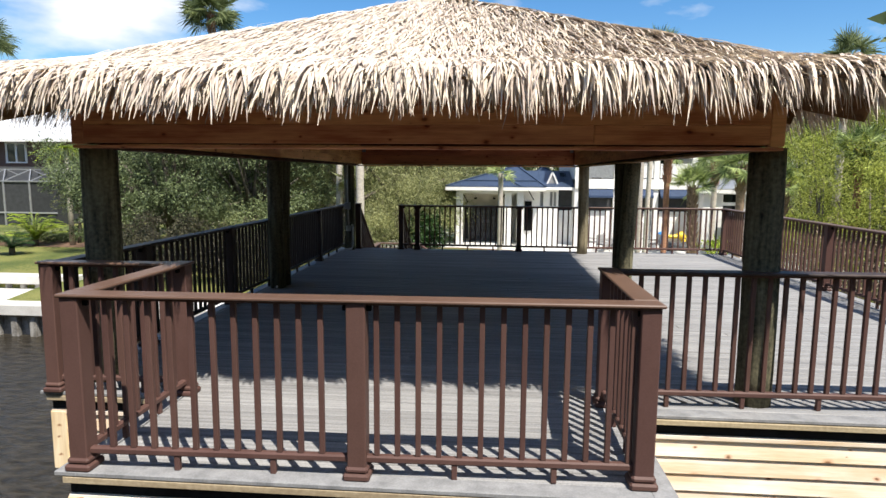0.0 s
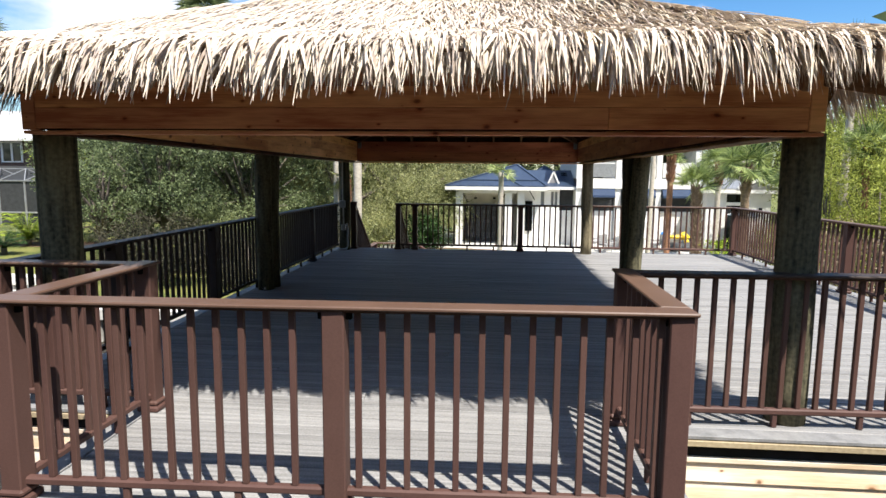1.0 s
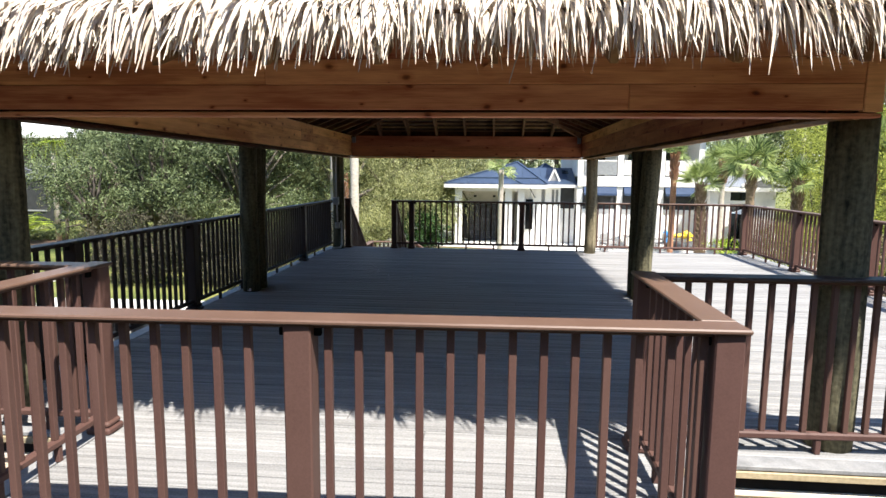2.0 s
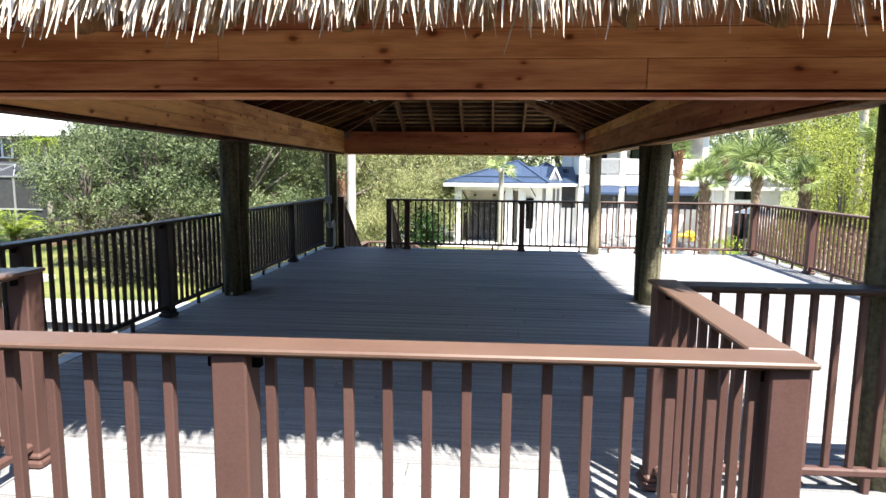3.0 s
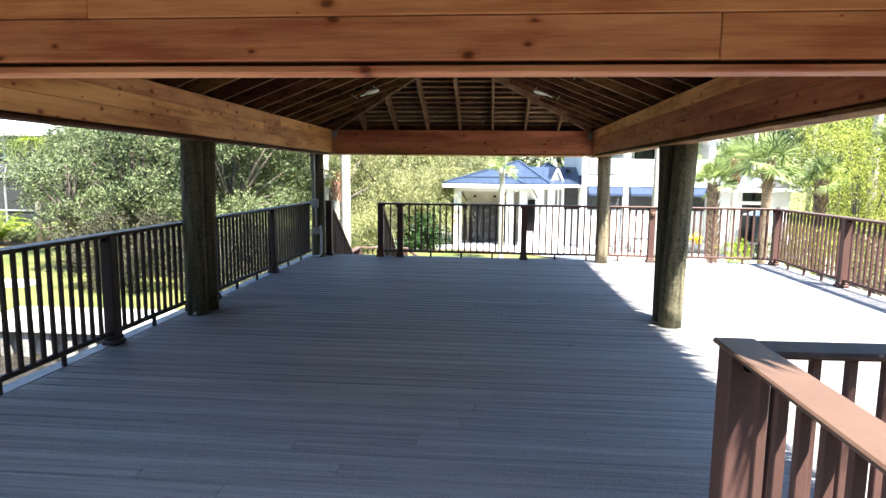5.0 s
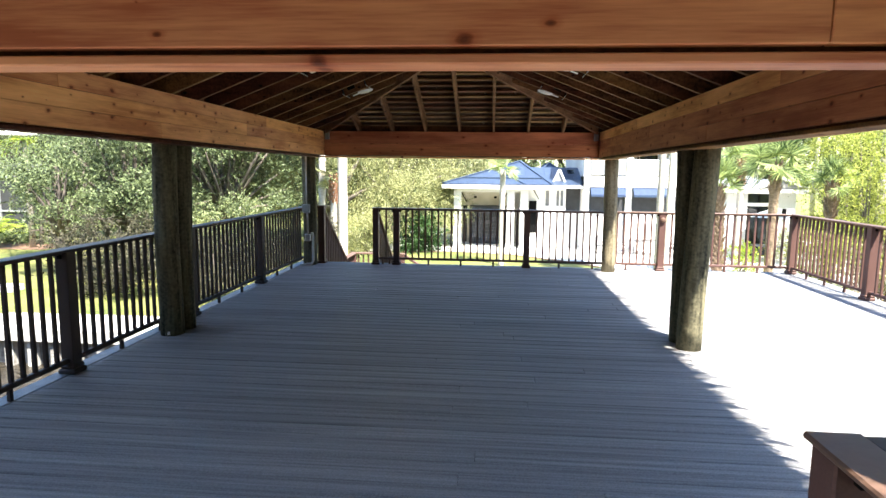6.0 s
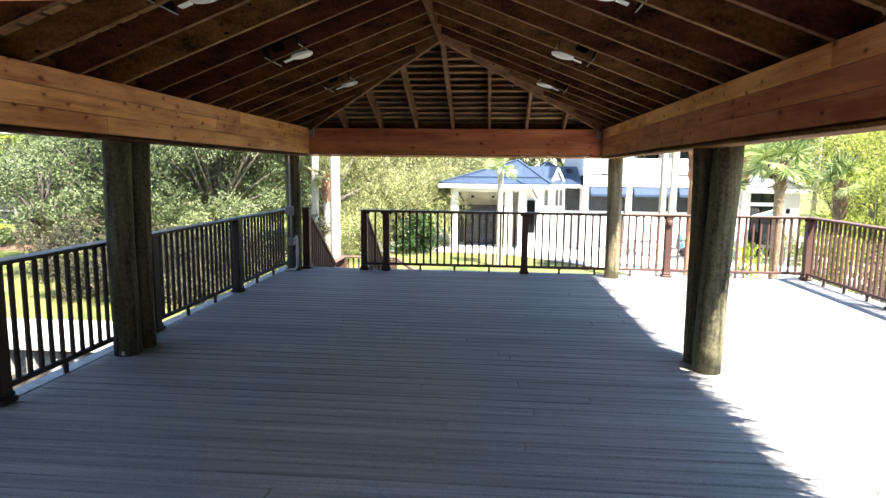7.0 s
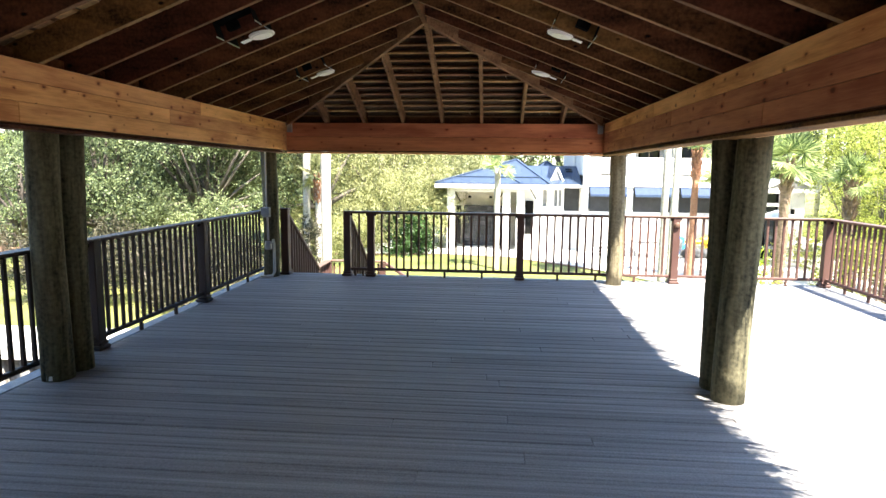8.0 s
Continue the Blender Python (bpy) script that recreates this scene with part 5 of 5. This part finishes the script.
def broad_tree(x, y, height, spread, seed, leaf, bark, label, per=420, size=0.15, base=GZ, low=0.25, clumps=46, category="tree", shape=0.45, droop=0.0, puff=(0.16, 0.34), stem=1.0, boughs=0):
    r = random.Random(seed)
    t = thing("tree", label, category, (x, y, base))
    tr = (height * 0.035 + 0.05) * stem
    fork = base + height * low
    V, F = tube([(x, y, base - 0.2), (x + 0.1, y, base + height * low * 0.5), (x + r.uniform(-0.2, 0.2), y, fork), (x + r.uniform(-0.4, 0.4), y, base + height * 0.7)],
                [tr * 1.3, tr, tr * 0.85, tr * 0.25], 10, 0.15, seed)
    raw("trunk", V, F, bark, t, True)
    centres = []
    for i in range(boughs or clumps):
        a, h = r.uniform(0, 2 * math.pi), r.random()
        rad = spread * math.sqrt(r.random()) * (1.0 - 0.55 * abs(h - 0.4) ** 1.3)
        centres.append((x + rad * math.cos(a), y + rad * math.sin(a), fork + (height * (1 - low)) * h * (1 - 0.25 * rad / spread), spread * r.uniform(*puff)))
    ends = centres[:max(12, boughs)]
    if boughs:                         # each bough carries its own shelf of clumps, with dark hollows between
        centres = []
        for i in range(clumps):
            bx, by, bz, _ = ends[i % boughs]
            reach = spread * 0.19
            centres.append((bx + r.gauss(0, reach), by + r.gauss(0, reach), bz + r.gauss(0, reach * 0.45), spread * r.uniform(*puff)))
    for i, (cx, cy, cz, cr) in enumerate(ends):
        V, F = tube([(x, y, fork - 0.1 + 0.3 * r.random()), ((x + cx) / 2, (y + cy) / 2, (fork + cz) / 2 + 0.2), (cx, cy, cz)], [tr * 0.5, tr * 0.3, tr * 0.1], 6, 0.1, seed + i)
        raw("limb", V, F, bark, t, True)
    V, F = [], []
    leaf_cloud(r, centres, per, size, V, F, shape, droop)
    tagged(raw("crown", V, F, leaf, t), kind="stuff")


def shrub(x, y, height, spread, seed, leaf, label, per=420, size=0.12, base=GZ, shape=0.45, droop=0.0):
    broad_tree(x, y, height, spread, seed, leaf, BARKDARK, label, per, size, base, 0.06, 60, "shrub", shape, droop, (0.17, 0.3), 0.3, 11)


def fan_palm(x, y, height, seed, bark, label, spread=1.25, fronds=30, base=GZ, radius=0.13, leaf=None, boots=True, lean=0.0, shag=1.1):
    """A sabal palm: ringed trunk, cut leaf bases, fan leaves of many pointed blades."""
    r = random.Random(seed)
    t = thing("palm_tree", label, "palm tree", (x, y, base), "palms round the house")
    top = Vector((x + lean, y, base + height))
    n = 14
    pts = [Vector((x, y, base - 0.2)).lerp(top, i / n) for i in range(n + 1)]
    V, F = tube(pts, [radius * (1.25 if i == 0 else 1.0 + 0.08 * (i % 2)) for i in range(n + 1)], 12, 0.06, seed)
    raw("trunk", V, F, bark, t, True)
    if boots:
        V, F = [], []
        rows = int(42 * shag)
        for i in range(rows):
            a, u = i * 2.4, i / rows
            c = top.lerp(Vector((x, y, base)), shag * (1 - u) / height)
            d = Vector((math.cos(a), math.sin(a), 0))
            s = Vector((-d.y, d.x, 0))
            o = len(V)
            p0, p1 = c + d * radius * 0.9, c + d * (radius + 0.12) + Vector((0, 0, 0.24))
            V += [p0 - s * 0.06, p0 + s * 0.06, p1 + s * 0.025, p1 - s * 0.025, p0 - s * 0.05 + d * 0.04 - Vector((0, 0, 0.03)), p0 + s * 0.05 + d * 0.04 - Vector((0, 0, 0.03))]
            F += [(0 + o, 1 + o, 2 + o, 3 + o), (o + 4, o + 3, o + 2, o + 5), (o, o + 3, o + 4), (o + 1, o + 5, o + 2)]
        tagged(raw("shaggy_bark", V, F, BARKRED if bark is BARKPALE else bark, t), kind="stuff")
    V, F = [], []
    for i in range(fronds):
        a = i * 2.399 + r.uniform(-0.2, 0.2)
        el = math.radians(r.uniform(-38, 82))
        d = Vector((math.cos(a) * math.cos(el), math.sin(a) * math.cos(el), math.sin(el)))
        hub = top + d * spread * r.uniform(0.42, 0.6) + Vector((0, 0, 0.1))
        s = d.cross(Vector((0, 0, 1))).normalized()
        tw = r.uniform(-1.1, 1.1)
        s = (s * math.cos(tw) + s.cross(d) * math.sin(tw)).normalized()
        up = s.cross(d)
        o = len(V)
        V += [top - s * 0.015, top + s * 0.015, hub + s * 0.012, hub - s * 0.012]
        F.append((o, o + 1, o + 2, o + 3))
        for k in range(28):
            b = math.radians(-125 + 250 * k / 27)
            bd = (d * math.cos(b) + s * math.sin(b)).normalized()
            ln = spread * r.uniform(0.5, 0.78) * (0.75 + 0.25 * math.cos(b))
            sd = bd.cross(up).normalized()
            mid = hub + bd * ln * 0.6 - Vector((0, 0, 0.04))
            tip = hub + bd * ln - Vector((0, 0, ln * r.uniform(0.02, 0.28))) + up * 0.02
            w = spread * 0.017
            o = len(V)
            V += [hub - sd * 0.006, hub + sd * 0.006, mid + sd * w, tip, mid - sd * w]
            F.append((o, o + 1, o + 2, o + 3, o + 4))
    tagged(raw("fronds", V, F, leaf or PALMLEAF, t), kind="stuff")


def feather_plant(x, y, height, spread, seed, leaf, label, fronds=34, base=GZ, name="sago_palm", trunk=0.35, droop=0.55):
    """A sago or feather palm: short trunk and arching fronds of narrow leaflets."""
    r = random.Random(seed)
    t = thing(name, label, "palm plant", (x, y, base))
    V, F = tube([(x, y, base - 0.1), (x, y, base + trunk)], [0.16, 0.14], 10, 0.2, seed)
    raw("trunk", V, F, BARKDARK if trunk < 1 else BARKPALE, t, True)
    V, F = [], []
    c = Vector((x, y, base + trunk))
    for i in range(fronds):
        a = i * 2.399
        lift = r.uniform(0.25, 1.3)
        d = Vector((math.cos(a), math.sin(a), 0))
        ln = spread * r.uniform(0.8, 1.1)
        s = Vector((-d.y, d.x, 0))
        path = [c + d * ln * u * (1.15 - 0.3 * lift) + Vector((0, 0, height * lift * u - height * droop * 2 * lift * u * u)) for u in np.linspace(0, 1, 16)]
        for j in range(1, 16):
            p = path[j]
            for q in (-1, 1):
                l2 = spread * 0.15 * math.sin(math.pi * (0.12 + 0.8 * j / 16))
                tip = p + s * q * l2 + d * l2 * 0.5 - Vector((0, 0, 0.05))
                o = len(V)
                w = d * spread * 0.034
                V += [p - w, p + w, tip]
                F.append((o, o + 1, o + 2))
            o = len(V)
            V += [path[j - 1] - s * 0.012, path[j - 1] + s * 0.012, p + s * 0.01, p - s * 0.01]
            F.append((o, o + 1, o + 2, o + 3))
    tagged(raw("fronds", V, F, leaf, t), kind="stuff")


oak = "broad live oak with dense small dark green leaves"
for i, (x, y, h, s) in enumerate(((-14.6, 22.5, 7.0, 3.4), (-11.6, 25.0, 7.6, 3.6), (-18.4, 27.5, 8.4, 4.2), (-13.0, 30.0, 8.8, 4.4), (-22.5, 34.0, 8.5, 4.2), (-16.2, 20.4, 6.2, 1.25))):
    broad_tree(x, y, h, s, 40 + i, OAKLEAF, BARKDARK, oak, 2300, 0.1, clumps=128, puff=(0.075, 0.165), stem=0.7, boughs=32)
pale = "tall loose tree with pale drooping yellow-green foliage"
for i, (x, y, h, s) in enumerate(((-7.8, 29.5, 8.2, 3.4), (-5.6, 34.5, 8.4, 3.6), (-2.2, 39.5, 8.2, 3.6), (-10.4, 35.5, 9.0, 4.0))):
    broad_tree(x, y, h, s, 50 + i, PALELEAF, BARKDARK, pale, 1000, 0.15, clumps=60, shape=0.24, droop=0.7)
for i, (x, y, h, s) in enumerate(((-4.2, 30.6, 4.8, 1.9), (-3.0, 34.0, 6.4, 2.6), (-5.9, 28.8, 3.4, 1.5))):
    shrub(x, y, h, s, 70 + i, PALELEAF, "loose pale yellow-green shrub behind the lawn", 1000, 0.12, shape=0.28, droop=0.5)
for i, (x, y, h, s) in enumerate(((-9.4, 22.0, 3.4, 1.5), (-12.4, 21.6, 3.2, 1.6))):
    shrub(x, y, h, s, 76 + i, MIDLEAF, "loose green shrub on the bank beside the lawn", 900, 0.1)
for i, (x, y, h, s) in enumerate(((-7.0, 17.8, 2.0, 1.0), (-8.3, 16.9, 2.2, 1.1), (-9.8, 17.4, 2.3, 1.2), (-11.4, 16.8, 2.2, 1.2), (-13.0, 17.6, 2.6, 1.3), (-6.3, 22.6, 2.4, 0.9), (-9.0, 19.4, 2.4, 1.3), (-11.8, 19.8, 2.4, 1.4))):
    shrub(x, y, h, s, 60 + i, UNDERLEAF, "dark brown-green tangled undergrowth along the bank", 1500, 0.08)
shrub(-3.1, 30.2, 1.9, 1.0, 82, DARKSAGO, "dark glossy hedge plant beside the cabana", 700, 0.2)
for i, (x, y, h, s) in enumerate(((13.9, 17.2, 5.6, 2.2), (14.9, 22.5, 6.6, 2.1), (17.0, 28.0, 8.0, 2.4), (21.0, 33.0, 9.0, 3.2), (13.4, 12.2, 6.0, 2.6), (10.4, 9.0, 3.9, 1.6), (16.6, 19.5, 7.0, 2.9), (13.2, 7.2, 5.6, 2.6), (9.9, 4.6, 3.6, 1.7), (18.4, 24.0, 7.6, 3.0), (19.2, 13.5, 7.6, 3.2), (21.2, 28.0, 8.2, 3.4), (10.85, 17.3, 3.5, 0.85))):
    shrub(x, y, h, s, 90 + i, BRIGHTLEAF, "feathery yellow-green cedar shrub beyond the railing", 920, 0.115, shape=0.3)
for i in range(11):
    shrub(9.5 + (i * 5 % 3) * 0.7 + i * 0.1, 0.8 + i * 1.55, 2.5 + (i * 7 % 4) * 0.15, 1.15, 170 + i, DRYLEAF, "dry brown undergrowth below the cedar shrubs", 500, 0.1, shape=0.3)
for i in range(16):
    x = -34 + i * 5.2
    broad_tree(x, 56 + (i * 7) % 5, 10.5 + (i * 3) % 4, 4.2, 120 + i, MIDLEAF if i % 3 else OAKLEAF, BARKDARK, "tall tree in the woods behind the houses", 200, 0.32, clumps=34)
for i in range(12):
    V, F = tube([(-24 + i * 5.1, 50 + i % 3, GZ), (-24 + i * 5.1 + 0.2, 50 + i % 3, 11)], [0.2, 0.14], 8)
    tagged(raw("pine_trunk", V, F, BARKPALE, None, True), "bare pale pine trunk in the woods", "tree trunk", "trunks in the woods")

fan_palm(9.95, 24.0, 3.75, 1, BARKBROWN, "sabal palm with a shaggy reddish trunk", 1.05, 24, radius=0.17, lean=-0.15, shag=3.6)
fan_palm(11.75, 23.5, 4.65, 2, BARKBROWN, "sabal palm with cut leaf bases below the crown", 1.3, 24, radius=0.17)
fan_palm(12.0, 27.5, 4.9, 3, BARKPALE, "sabal palm with a pale smooth trunk", 1.0, 22)
fan_palm(8.8, 24.6, 5.1, 4, BARKRED, "slender palm with a reddish trunk and small crown", 0.75, 14, radius=0.125)
fan_palm(11.5, 18.9, 4.0, 16, BARKBROWN, "low fan palm with long bright green leaves", 0.8, 22)
fan_palm(7.05, 22.4, 9.0, 5, BARKPALE, "tall palm with a pale slender trunk", 1.2, 30, radius=0.12, boots=False)
fan_palm(7.5, 23.0, 9.4, 6, BARKPALE, "tall palm with a pale slender trunk", 1.2, 30, radius=0.1, boots=False, lean=0.15)
fan_palm(1.0, 25.8, 4.35, 7, BARKPALE, "young palm with a pale trunk and small bright crown", 0.75, 13, radius=0.125, boots=False)
fan_palm(-5.07, 20.8, 9.0, 8, BARKPALE, "tall palm with a sunlit white trunk", 1.3, 30, radius=0.17, boots=False)
fan_palm(-7.05, 24.7, 9.4, 9, BARKPALE, "tall palm with a sunlit white trunk", 1.3, 30, radius=0.15, boots=False, lean=0.15)
fan_palm(-6.4, 24.4, 3.9, 10, BARKPALE, "short palm with reddish leaf bases over a pale trunk", 0.8, 16, radius=0.13, leaf=PALELEAF)
fan_palm(-15.75, 30.0, 13.3, 11, BARKPALE, "tall palm with a full round crown", 1.6, 64, radius=0.17, leaf=MIDLEAF)
fan_palm(16.7, 25.0, 9.7, 12, BARKPALE, "tall palm with a pale trunk", 1.2, 36, radius=0.16, leaf=MIDLEAF)
fan_palm(15.6, 21.5, 5.4, 14, BARKRED, "low fan palm among the bright shrubs", 1.1, 24)
fan_palm(-56.5, 61.0, 19.0, 15, BARKPALE, "tall palm behind the neighbouring house", 2.6, 36, radius=0.25, leaf=MIDLEAF)
feather_plant(-25.6, 27.6, 2.9, 1.5, 17, SAGOLEAF, "bright yellow-green sago palm in the lawn", 70, droop=0.3)
feather_plant(-24.0, 24.0, 1.5, 0.95, 18, DARKSAGO, "dark green sago palm in the lawn", 54, droop=0.3)
feather_plant(-23.7, 28.1, 1.4, 1.7, 19, SAGOLEAF, "slim feather palm with a pale trunk and drooping fronds", 20, name="feather_palm", trunk=5.6, droop=0.95)
shrub(-21.2, 30.6, 6.6, 1.6, 131, OAKLEAF, "loose grey-green shrub beside the slim palm", 300, 0.1)
for i in range(6):
    shrub(-28.4 + i * 1.0, 29.6 + 0.1 * (i % 2), 0.6, 0.6, 140 + i, MIDLEAF, "low clipped green edging shrub", 900, 0.1)

sheet("mulch_bed", [(-29.5, 27.2), (-22.6, 27.2), (-22.0, 30.2), (-30, 30.2)], GZ + 0.02, MULCH, "worn patch of brown mulch round the sago palms", "mulch", thick=0.04)


def unseen_woods(name, ends, depth, height, seed, label):
    """Unseen woods round the canal, added to block low sky light and close the place behind the walk."""
    r = random.Random(seed)
    a, b = Vector((*ends[0], WZ)), Vector((*ends[1], WZ))
    out = Vector((-(b - a).y, (b - a).x, 0)).normalized()
    centres = []
    for i in range(170):
        p = a.lerp(b, r.random()) + out * r.uniform(0, depth)
        centres.append((p.x, p.y, WZ + height * r.random() ** 0.8, r.uniform(2.5, 4.2)))
    V, F = [], []
    leaf_cloud(r, centres, 18, 1.5, V, F)
    tagged(raw(name, V, F, OAKLEAF), label, "woods", kind="stuff")


# tree rows added out of view, to keep horizon light off the deck
unseen_woods("blocking_woods", ((-70, -32), (75, -32)), -9, 19, 301, "dark green woods added out of view to block low sky light")
unseen_woods("blocking_woods", ((-50, -34), (-50, 14)), 9, 17, 302, "dark green woods added out of view to block low sky light")
unseen_woods("blocking_woods", ((32, -30), (32, 40)), -9, 15, 303, "dark green woods added beyond the cedar shrubs to block light")
shrub(10.7, 23.6, 1.5, 0.5, 150, SAGOLEAF, "small yellow-green plant beside the palm trunk", 900, 0.12)
broad_tree(-24.1, 29.2, 6.4, 1.5, 152, PALELEAF, BARKDARK, "thin grey-green young tree beside the slim palm", 420, 0.09, low=0.3, clumps=34, puff=(0.12, 0.26), stem=0.35)
